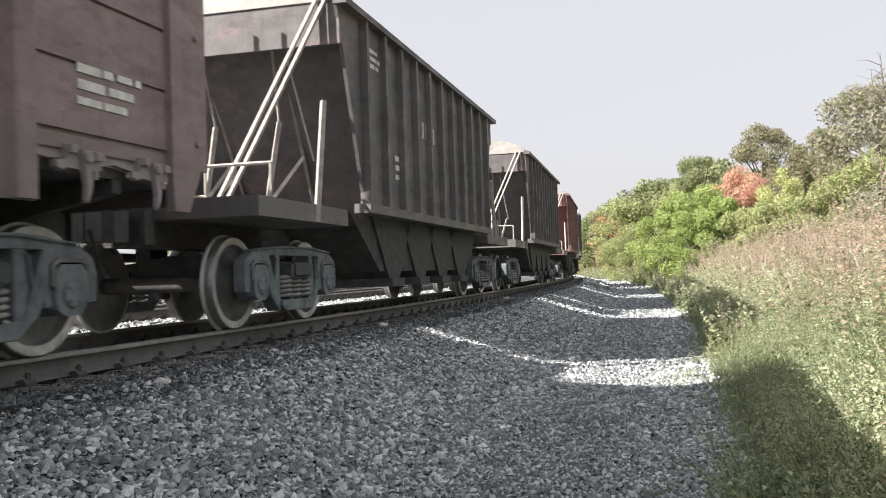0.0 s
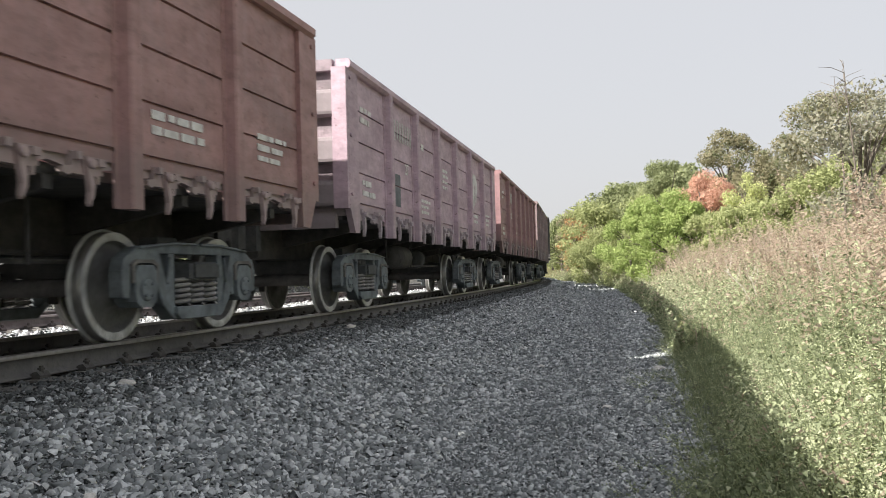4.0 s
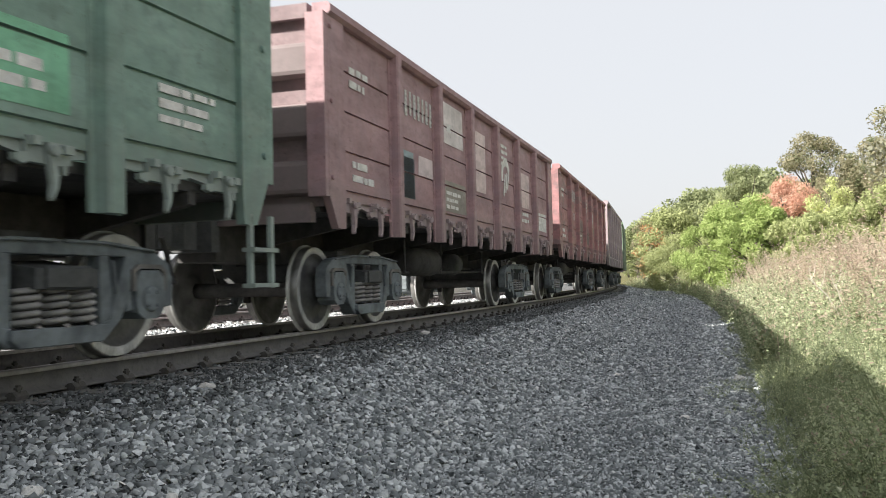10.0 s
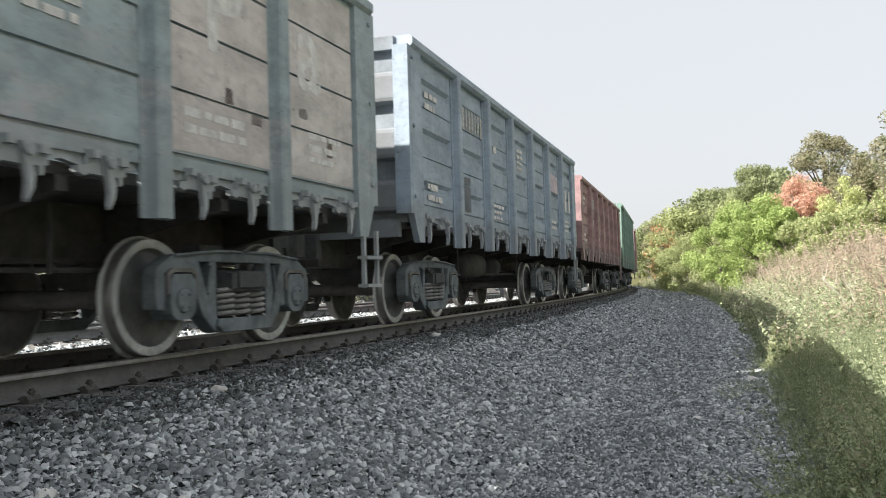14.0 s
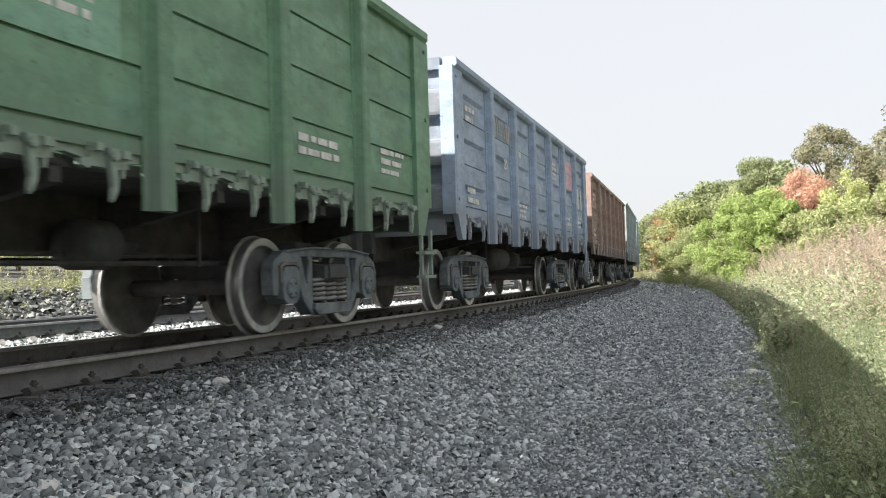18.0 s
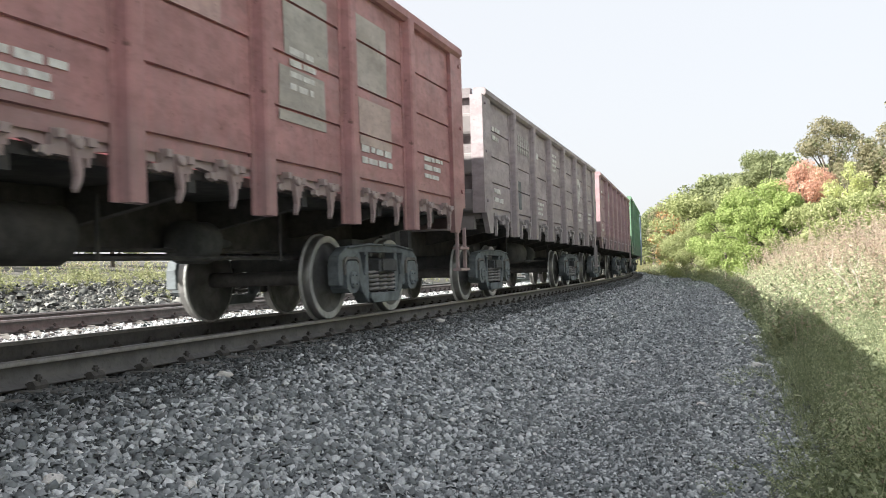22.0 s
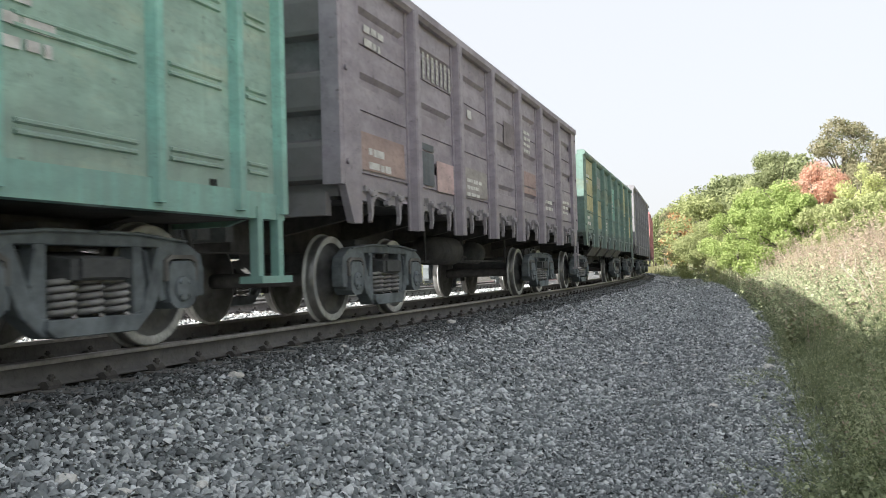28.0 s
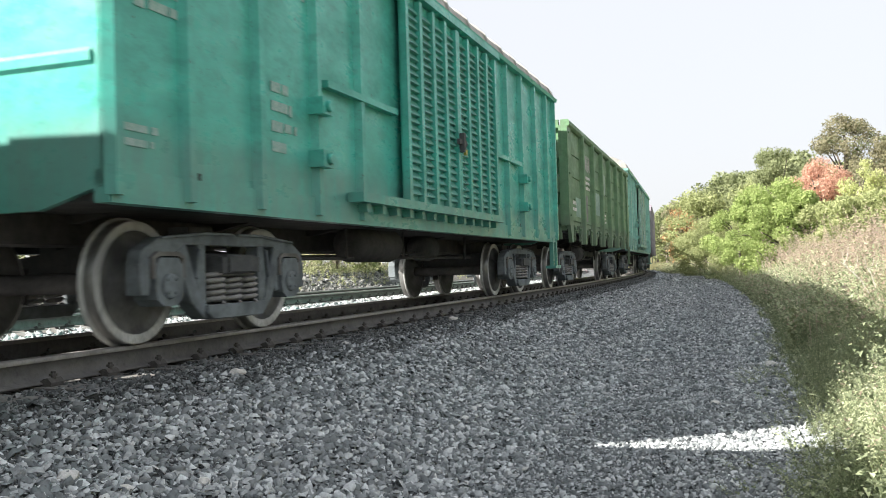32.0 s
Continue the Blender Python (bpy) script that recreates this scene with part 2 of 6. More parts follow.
def side_frame_mesh(s):
    """Cast side frame: arched top chord, small triangular windows, spring opening and a short bottom chord."""
    x0, x1 = s * 0.99, s * 1.12
    bm = bmesh.new()
    prism(bm, [(-1.24, 0.59), (-1.2, 0.71), (-1.0, 0.81), (-0.42, 0.86), (0.42, 0.86), (1.0, 0.81), (1.2, 0.71), (1.24, 0.59),
               (1.03, 0.66), (0.8, 0.69), (0.66, 0.755), (-0.66, 0.755), (-0.8, 0.69), (-1.03, 0.66)], "x", x0, x1)
    for q in (-1, 1):
        # pillar beside the springs, slanting tension arm, pedestal jaws
        prism(bm, [(q * 0.405, 0.775), (q * 0.5, 0.775), (q * 0.545, 0.5), (q * 0.5, 0.25), (q * 0.405, 0.25)], "x", x0, s * 1.117)
        prism(bm, [(q * 0.675, 0.765), (q * 0.8, 0.705), (q * 0.765, 0.58), (q * 0.62, 0.3), (q * 0.45, 0.165), (q * 0.4, 0.165), (q * 0.4, 0.28), (q * 0.49, 0.3),
                   (q * 0.56, 0.49)], "x", s * 0.98, s * 1.128)
        prism(bm, [(q * 1.085, 0.67), (q * 1.24, 0.61), (q * 1.23, 0.38), (q * 1.13, 0.37)], "x", x0, s * 1.124)
        prism(bm, [(q * 0.68, 0.56), (q * 0.79, 0.67), (q * 0.775, 0.36), (q * 0.7, 0.35)], "x", x0, s * 1.114)
        # lip round the small window and along the upper edge
        prism(bm, [(q * 0.04, 0.862), (q * 0.42, 0.862), (q * 1.0, 0.814), (q * 1.0, 0.792), (q * 0.42, 0.838), (q * 0.04, 0.838)], "x", x1, s * 1.15)
        prism(bm, [(q * 0.5, 0.73), (q * 0.525, 0.73), (q * 0.575, 0.5), (q * 0.548, 0.48)], "x", s * 1.11, s * 1.145)
    # bottom chord under the springs
    prism(bm, [(-0.44, 0.275), (0.44, 0.275), (0.45, 0.21), (0.38, 0.155), (-0.38, 0.155), (-0.45, 0.21)], "x", s * 0.94, s * 1.17)
    bmesh.ops.recalc_face_normals(bm, faces=bm.faces)
    bmesh.ops.bevel(bm, geom=list(bm.edges), offset=0.007, segments=1, affect="EDGES")
    return mesh_of("side_frame", bm, steel_frame)


def axle_box_mesh(s):
    bm = bmesh.new()
    prism(bm, [(-0.15, 0.34), (-0.17, 0.44), (-0.16, 0.6), (-0.11, 0.655), (0.11, 0.655), (0.16, 0.6), (0.17, 0.44), (0.15, 0.34), (0.08, 0.29), (-0.08, 0.29)],
          "x", s * 0.94, s * 1.155)
    lathe(bm, [(s * 1.155, 0.1), (s * 1.17, 0.095), (s * 1.175, 0.08)], 16, None, (0, 0, 0.44))
    for i in range(4):
        t = math.pi / 4 + i * math.pi / 2
        lathe(bm, [(s * 1.17, 0.016), (s * 1.19, 0.014)], 6, None, (0, 0.07 * math.cos(t), 0.44 + 0.07 * math.sin(t)))
    return mesh_of("axle_box", bm, steel_frame)


def arch_mesh(s):
    """Wear liner over the axle box, brighter than the casting."""
    bm = bmesh.new()
    prism(bm, [(-0.2, 0.5), (-0.2, 0.66), (-0.13, 0.70), (0.13, 0.70), (0.2, 0.66), (0.2, 0.5), (0.165, 0.5), (0.165, 0.645), (0.11, 0.668), (-0.11, 0.668), (-0.165, 0.645), (-0.165, 0.5)],
          "x", s * 1.12, s * 1.15)
    return mesh_of("liner", bm, sleeper_mat)


def spring_mesh(s, kind=0):
    """A nest of coil springs between bolster and side frame: three coils seen side by side."""
    verts, faces = [], []
    turns, seg, side = 5.0, 11, 4
    for y in (-0.25, 0.0, 0.25):
        n = int(turns * seg)
        for depth in (1.1, ):
            b0 = len(verts)
            for i in range(n + 1):
                t = 2 * math.pi * i / seg
                zc = 0.275 + 0.25 * i / n
                for k in range(side):
                    p = 2 * math.pi * k / side
                    rr = 0.1 + 0.021 * math.cos(p)
                    verts.append((s * 1.06 + rr * math.cos(t), y + rr * math.sin(t), zc + 0.021 * math.sin(p)))
            for i in range(n):
                for k in range(side):
                    a, b = b0 + i * side + k, b0 + i * side + (k + 1) % side
                    faces.append((a, b, b + side, a + side))
    return raw("coil_spring", verts, faces, [spring_steel], True)


def bolster_mesh():
    bm = bmesh.new()
    prism(bm, [(-1.2, 0.53), (-1.2, 0.66), (-0.9, 0.71), (-0.3, 0.8), (0.3, 0.8), (0.9, 0.71), (1.2, 0.66), (1.2, 0.53), (0.8, 0.5), (-0.8, 0.5)], "y", -0.29, 0.29)
    for s in (-1, 1):
        prism(bm, [(s * 1.2, 0.52), (s * 1.2, 0.68), (s * 1.225, 0.66), (s * 1.225, 0.54)], "y", -0.21, 0.21)
        box(bm, s * 0.7 - 0.1, s * 0.7 + 0.1, -0.18, 0.18, 0.71, 0.93)
    return mesh_of("bolster", bm, steel_dark)


def beam_mesh():
    bm = bmesh.new()
    for q in (-1, 1):
        bar(bm, (-0.9, q * 0.42, 0.42), (0.9, q * 0.42, 0.42), 0.035)
        for s in (-1, 1):
            prism(bm, [(q * 0.43, 0.3), (q * 0.43, 0.62), (q * 0.37, 0.62), (q * 0.37, 0.3)], "x", s * 0.78 - 0.04, s * 0.78 + 0.04)
    return mesh_of("brake_beam", bm, under_dark)


KIT = dict(wheel={s: wheel_mesh(s) for s in (-1, 1)}, axle=axle_mesh(), frame={s: side_frame_mesh(s) for s in (-1, 1)},
           abox={s: axle_box_mesh(s) for s in (-1, 1)}, spring={s: spring_mesh(s) for s in (-1, 1)}, bolster=bolster_mesh(), beam=beam_mesh(),
           arch={s: arch_mesh(s) for s in (-1, 1)})


def bogies(car, base):
    for q in (-1, 1):
        y = q * base / 2
        bo = part("bogie", KIT["bolster"], None, car, "grimy three-piece cast bogie")
        bo.location.y = y
        part("brake_beam", KIT["beam"], None, bo)
        for s in (-1, 1):
            part("side_frame", KIT["frame"][s], None, bo)
            part("coil_spring", KIT["spring"][s], None, bo, "dark coil spring nest")
            for e in (-0.925, 0.925):
                a = part("axle_box", KIT["abox"][s], None, bo)
                a.location.y = e
                a = part("axle_box_liner", KIT["arch"][s], None, bo)
                a.location.y = e
        for e in (-0.925, 0.925):
            ws = part("wheelset", KIT["axle"], None, car, "steel wheelset with polished treads")
            ws.location = (0, y + e, WHEEL_R)
            for s in (-1, 1):
                part("wheel", KIT["wheel"][s], None, ws)


def coupler_mesh():
    bm = bmesh.new()
    box(bm, -0.09, 0.09, -0.62, 0.1, 0.97, 1.13)
    prism(bm, [(-0.2, 0.1), (-0.2, 0.32), (-0.1, 0.4), (0.0, 0.24), (0.08, 0.24), (0.13, 0.36), (0.2, 0.3), (0.18, 0.1)], "z", 0.9, 1.2)
    box(bm, -0.28, 0.28, -0.2, -0.05, 0.88, 1.24)
    return mesh_of("coupler", bm, steel_dark)


def hose_mesh():
    bm = bmesh.new()
    pts = [Vector((0.32, 0.0, 1.0)), Vector((0.3, 0.1, 0.85)), Vector((0.26, 0.2, 0.68)), Vector((0.2, 0.34, 0.58)), Vector((0.12, 0.48, 0.58))]
    for a, b in zip(pts, pts[1:]):
        bar(bm, a, b, 0.028, 8)
    return mesh_of("brake_hose", bm, under_dark)


def ladder_mesh(h0, h1, w=0.34):
    bm = bmesh.new()
    for y in (-w / 2, w / 2):
        box(bm, -0.02, 0.02, y - 0.025, y + 0.025, h0, h1)
    for z in np.arange(h0 + 0.02, h1 - 0.1, 0.3):
        box(bm, -0.06, 0.06, -w / 2 - 0.03, w / 2 + 0.03, z - 0.015, z + 0.02)
    return mesh_of("step_ladder", bm, white_mark)


KIT.update(coupler=coupler_mesh(), hose=hose_mesh(), ladder=ladder_mesh(0.5, 1.12))


def ends(car, half):
    for q in (-1, 1):
        c = part("coupler", KIT["coupler"], None, car)
        c.matrix_basis = pose(0, q * half, 0, 0, 0, 0 if q > 0 else 180)
        c = part("brake_hose", KIT["hose"], None, car)
        c.matrix_basis = pose(0, q * (half - 0.02), 0, 0, 0, 0 if q > 0 else 180)


bm = bmesh.new()
prism(bm, [(-1.4, 1.28), (1.4, 1.28), (1.4, 1.16), (0.3, 0.95), (-0.3, 0.95), (-1.4, 1.16)], "y", -0.05, 0.05)
BEARER = mesh_of("cross_bearer", bm, under_dark)


def underside(car, half, sill_z=1.02):
    """Centre sill, cross bearers, air tank, brake cylinder and rods."""
    bm = bmesh.new()
    box(bm, -0.23, 0.23, -half, half, 0.78, 1.3)
    part("centre_sill", bm, under_dark, car)
    for y in np.linspace(-half + 0.9, half - 0.9, 7):
        part("cross_bearer", BEARER, None, car).location.y = y
    bm = bmesh.new()
    lathe(bm, [(-0.62, 0.06), (-0.58, 0.22), (0.58, 0.22), (0.62, 0.06)], 18)
    o = part("air_tank", bm, under_dark, car)
    o.matrix_basis = pose(0.75, -1.3, 0.84, 0, 0, 90)
    bm = bmesh.new()
    lathe(bm, [(-0.3, 0.06), (-0.28, 0.2), (0.1, 0.2), (0.15, 0.08), (0.5, 0.03)], 18)
    o = part("brake_cylinder", bm, steel_dark, car)
    o.matrix_basis = pose(0.5, 1.4, 0.84, 0, 0, 90)
    for x, z in ((0.55, 0.74), (-0.5, 0.72), (0.85, 0.66)):
        bm = bmesh.new()
        bar(bm, (x, -half * 0.5, z), (x * 0.7, half * 0.5, z + 0.04), 0.022)
        part("brake_rod", bm, under_dark, car)
    for y in (-2.2, -0.4, 2.3):
        bm = bmesh.new()
        bar(bm, (0.85, y, 0.66), (0.85, y, 1.15), 0.02)
        part("rod_hanger", bm, under_dark, car)


# -- open-top gondola --
G_HALF, G_X, G_TOP, POSTS = 6.36, 1.49, 3.63, (-4.33, -2.6, -0.87, 0.87, 2.6, 4.33)


def bay_mesh(y0, y1, style):
    """One bay of side sheet with its laps and, on some wagons, pressed grooves."""
    ln = y1 - y0
    ys = [0, 0.16, 0.24, ln - 0.24, ln - 0.16, ln]
    if style == "pressed":
        zs = [(1.4, 0), (1.53, 0), (1.535, -.022), (1.555, -.022), (1.56, 0), (1.74, 0), (1.76, -.05), (1.83, -.045), (1.88, 0),
              (2.16, 0), (2.165, -.018), (2.18, -.018), (2.185, 0), (2.42, 0), (2.44, -.05), (2.51, -.045), (2.56, 0),
              (2.82, 0), (2.825, -.018), (2.84, -.018), (2.845, 0), (3.08, 0), (3.1, -.05), (3.17, -.045), (3.22, 0), (3.5, 0)]
    else:
        zs = [(1.4, 0), (1.5, 0), (1.505, -.02), (1.525, -.02), (1.53, .012), (1.98, .004), (1.985, -.018), (2.0, -.018), (2.005, .012),
              (2.46, .004), (2.465, -.018), (2.48, -.018), (2.485, .012), (2.95, .004), (2.955, -.018), (2.97, -.018), (2.975, .012), (3.5, .004)]
    bm = bmesh.new()
    grid = []
    for z, d in zs:
        row = []
        for i, y in enumerate(ys):
            dd = d if (style != "pressed" or abs(d) < 0.03 or 1 < i < 4) else 0
            row.append(bm.verts.new((G_X + dd, y0 + y, z)))
        grid.append(row)
    for a, b in zip(grid, grid[1:]):
        for i in range(len(ys) - 1):
            bm.faces.new((a[i], a[i + 1], b[i + 1], b[i]))
    back = [bm.verts.new((G_X - 0.07, y, z)) for y, z in ((y0, 1.4), (y1, 1.4), (y1, 3.5), (y0, 3.5))]
    bm.faces.new(back[::-1])
    return mesh_of("side_panel", bm, white_mark)


def post_mesh(w=0.215):
    bm = bmesh.new()
    x0, x1 = G_X - 0.01, G_X + 0.115
    prism(bm, [(x0, -w / 2 - 0.05), (x0 + 0.025, -w / 2 - 0.05), (x0 + 0.03, -w / 2), (x1 - 0.015, -w / 2 + 0.02), (x1, -w / 2 + 0.045),
               (x1, w / 2 - 0.045), (x1 - 0.015, w / 2 - 0.02), (x0 + 0.03, w / 2), (x0 + 0.025, w / 2 + 0.05), (x0, w / 2 + 0.05)], "z", 1.03, G_TOP - 0.12)
    return mesh_of("side_post", bm, white_mark)


def corner_mesh(e):
    """Corner plate at the end e of the side, its foot cut off towards the end, with its return on the end wall."""
    bm = bmesh.new()
    prism(bm, [(-e * y, z) for y, z in ((0.0, 3.5), (0.0, 1.42), (0.2, 1.05), (0.4, 1.05), (0.42, 1.3), (0.42, 3.5))], "x", G_X - 0.02, G_X + 0.06)
    lo, hi = sorted((0.0, e * 0.085))
    box(bm, G_X - 0.14, G_X + 0.058, lo, hi, 1.4, 3.5)
    for z in (1.62, 2.5, 3.36):
        lathe(bm, [(G_X + 0.06, 0.03), (G_X + 0.085, 0.026)], 8, None, (0, -e * 0.07, z))
    return mesh_of("corner_post", bm, white_mark)


def latch_mesh(piece):
    """Hatch hinge and, apart from it, the hook that hangs on it under the side sheet."""
    bm = bmesh.new()
    x = G_X
    if piece == "hatch_hook":
        prism(bm, [(-0.04, 1.40), (0.045, 1.40), (0.035, 1.28), (0.052, 1.2), (0.04, 1.13), (-0.005, 1.05), (-0.014, 1.07), (0.0, 1.15), (-0.02, 1.25)], "x", x + 0.023, x + 0.065)
        lathe(bm, [(x + 0.05, 0.04), (x + 0.095, 0.035)], 8, None, (0, 0.0, 1.35))
    else:
        prism(bm, [(-0.25, 1.315), (-0.16, 1.33), (-0.16, 1.43), (-0.09, 1.43), (-0.08, 1.35), (0.09, 1.35), (0.1, 1.41), (0.19, 1.41), (0.2, 1.285), (0.165, 1.28), (0.16, 1.22), (0.13, 1.22), (0.125, 1.275),
                   (0.04, 1.27), (-0.15, 1.275), (-0.19, 1.255), (-0.25, 1.275)], "x", x - 0.03, x + 0.022)
        box(bm, x + 0.01, x + 0.07, -0.155, -0.095, 1.37, 1.425)
        box(bm, x + 0.01, x + 0.06, 0.105, 0.185, 1.345, 1.4)
    return mesh_of(piece, bm, white_mark)


def lower_mesh(y0, y1):
    """Ragged lower sill strip between two posts."""
    bm = bmesh.new()
    ys = np.linspace(y0, y1, 9)
    zs = [1.35, 1.33, 1.36, 1.31, 1.35, 1.32, 1.36, 1.33, 1.35]
    a = [bm.verts.new((G_X - 0.03, y, 1.42)) for y in ys]
    b = [bm.verts.new((G_X - 0.02, y, z)) for y, z in zip(ys, zs)]
    c = [bm.verts.new((G_X - 0.08, y, z)) for y, z in zip(ys, zs)]
    for i in range(8):
        bm.faces.new((a[i], a[i + 1], b[i + 1], b[i]))
        bm.faces.new((b[i], b[i + 1], c[i + 1], c[i]))
    return mesh_of("hatch_edge", bm, white_mark)


def top_rail_mesh():
    bm = bmesh.new()
    x = G_X
    prism(bm, [(x - 0.1, 3.48), (x + 0.06, 3.48), (x + 0.1, 3.52), (x + 0.1, 3.6), (x + 0.07, G_TOP), (x - 0.1, G_TOP)], "y", -G_HALF, G_HALF)
    return mesh_of("top_rail", bm, white_mark)


def end_wall_mesh():
    """End wall at -y with broad pressed panels and channel ribs between them."""
    bm = bmesh.new()
    box(bm, -1.45, 1.45, -G_HALF + 0.05, -G_HALF + 0.11, 1.3, 3.5)
    return mesh_of("end_wall", bm, white_mark)


def end_bar_mesh(z0, z1, out):
    bm = bmesh.new()
    box(bm, -1.345, 1.345, -G_HALF - out, -G_HALF + 0.1, z0, z1)
    return mesh_of("end_beam", bm, white_mark)


def end_rib_mesh():
    bm = bmesh.new()
    y = -G_HALF
    prism(bm, [(y + 0.05, 0.0), (y - 0.06, 0.03), (y - 0.07, 0.07), (y - 0.07, 0.34), (y - 0.06, 0.38), (y + 0.05, 0.42)], "x", -1.36, 1.36)
    return mesh_of("end_rib", bm, white_mark)


BAYS = list(zip((-G_HALF + 0.04, *POSTS), (*POSTS, G_HALF - 0.04)))
GON = dict(bay={st: [bay_mesh(a, b, st) for a, b in BAYS] for st in ("pressed", "lapped")}, post=post_mesh(), corner={e: corner_mesh(e) for e in (-1, 1)}, latch={p: latch_mesh(p) for p in ("hatch_hinge", "hatch_hook")},
           low=[lower_mesh(a + 0.1, b - 0.1) for a, b in BAYS], top=top_rail_mesh(), end=end_wall_mesh(), beams=(end_bar_mesh(3.46, G_TOP - 0.002, 0.03), end_bar_mesh(1.12, 1.34, 0.02)), rib=end_rib_mesh())
FLIP = pose(0, 0, 0, 0, 0, 180)


def skin(ob, mat):
    for s in ob.material_slots:
        s.link = "OBJECT"
        s.material = mat
    return ob


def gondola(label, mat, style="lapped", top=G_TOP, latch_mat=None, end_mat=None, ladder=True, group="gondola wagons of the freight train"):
    car = thing("gondola_wagon", label, "freight wagon", group)
    k = (top - 1.4) / (G_TOP - 1.4)
    tall = Matrix.Translation((0, 0, 1.4 - 1.4 * k)) @ Matrix.Diagonal((1, 1, k, 1))
    for q in (0, 180):
        turn = pose(0, 0, 0, 0, 0, q)
        for i, me in enumerate(GON["bay"][style]):
            skin(part("side_panel", me, None, car), mat).matrix_basis = turn @ tall
            skin(part("hatch_edge", GON["low"][i], None, car), latch_mat or mat).matrix_basis = turn
            a, b = BAYS[i]
            for f in (0.3, 0.7):
                for p, me2 in GON["latch"].items():
                    skin(part(p, me2, None, car), latch_mat or mat).matrix_basis = turn @ pose(0, a + (b - a) * f, 0)
        for y in POSTS:
            skin(part("side_post", GON["post"], None, car), mat).matrix_basis = turn @ tall @ pose(0, y, 0)
        for e in (-1, 1):
            skin(part("corner_post", GON["corner"][e], None, car), mat).matrix_basis = turn @ tall @ pose(0, e * G_HALF, 0)
        skin(part("top_rail", GON["top"], None, car), mat).matrix_basis = turn @ tall
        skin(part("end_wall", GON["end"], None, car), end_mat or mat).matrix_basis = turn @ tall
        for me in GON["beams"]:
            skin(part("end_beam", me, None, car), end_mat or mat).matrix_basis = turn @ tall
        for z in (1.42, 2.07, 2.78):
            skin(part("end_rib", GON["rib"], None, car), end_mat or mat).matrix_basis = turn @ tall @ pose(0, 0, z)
    bm = bmesh.new()
    box(bm, -1.4, 1.4, -G_HALF + 0.08, G_HALF - 0.08, 1.26, 1.34)
    part("floor", bm, under_dark, car)
    if ladder:
        for q in (0, 180):
            skin(part("step_ladder", KIT["ladder"], None, car), latch_mat or mat).matrix_basis = pose(0, 0, 0, 0, 0, q) @ pose(1.53, G_HALF - 0.12, 0)
    underside(car, 6.34)
    bogies(car, 8.65)
    ends(car, 6.55)
    return car


MARKS = {}


def mark(car, s, y, z, w, h, mat, rows=1, x=None, slots=0):
    """Stencilled bars on a wagon's side: rows of bars, or one row cut into slots. z: upper edge."""
    x = (G_X + 0.013) if x is None else x
    if slots > 3:
        for i in range(slots):
            mark(car, s, y - w / 2 + w * (i + 0.5) / slots, z - 0.01 * (i % 2), w / slots * (0.98 - 0.07 * (i % 3)), h, worn_mark if mat is white_mark else mat, 1, x, 1)
        return
    key = (s, w, h, mat.name, rows, x, slots)
    if key not in MARKS:
        bm = bmesh.new()
        rnd = random.Random(int(w * 9700 + h * 310 + rows * 7))
        hh = h / rows
        for r in range(rows):
            if slots:
                for k in range(slots):
                    a = w * (k + rnd.uniform(0.1, 0.2)) / slots
                    b = w * (k + rnd.uniform(0.62, 0.8)) / slots
                    box(bm, s * x, s * (x + 0.004), s * a, s * b, -r * h / rows - hh * rnd.uniform(0.85, 0.95), -r * h / rows)
                continue
            a, end = 0.0, w * rnd.uniform(0.6, 1.0)
            while a < end - 0.04:
                b = min(end, a + rnd.uniform(0.08, 0.3))
                z0, z1 = -r * h / rows - hh * rnd.uniform(0.48, 0.62), -r * h / rows - hh * rnd.uniform(0.0, 0.06)
                box(bm, s * x, s * (x + 0.005), s * a, s * b, z0, z1)
                a = b + rnd.uniform(0.02, 0.05)
        MARKS[key] = mesh_of("lettering", bm, mat)
    o = tagged(part("lettering", MARKS[key], None, car), "faded stencilled lettering", kind="stuff")
    o.location = (0, s * (y - w / 2), z)
    return o


def figures(car, body, y, z, size, mat, x=None):
    """Short readable stencils on the side towards the path."""
    key = (body, size)
    if key not in MARKS:
        cu = bpy.data.curves.new("stencil", "FONT")
        cu.body, cu.size, cu.extrude, cu.offset = body, size, 0.002, 0.014 * size
        tmp = new("stencil", cu)
        MARKS[key] = bpy.data.meshes.new_from_object(tmp)
        bpy.data.objects.remove(tmp)
        MARKS[key].materials.clear()
        MARKS[key].materials.append(mat)
    o = part("lettering", MARKS[key], None, car, "white stencilled figures")
    o.matrix_basis = pose((G_X + 0.016) if x is None else x, y, z, 90, 0, 90)
    return o


TOUCH = {}


LAPS = (1.53, 1.985, 2.465, 2.955, 3.5)


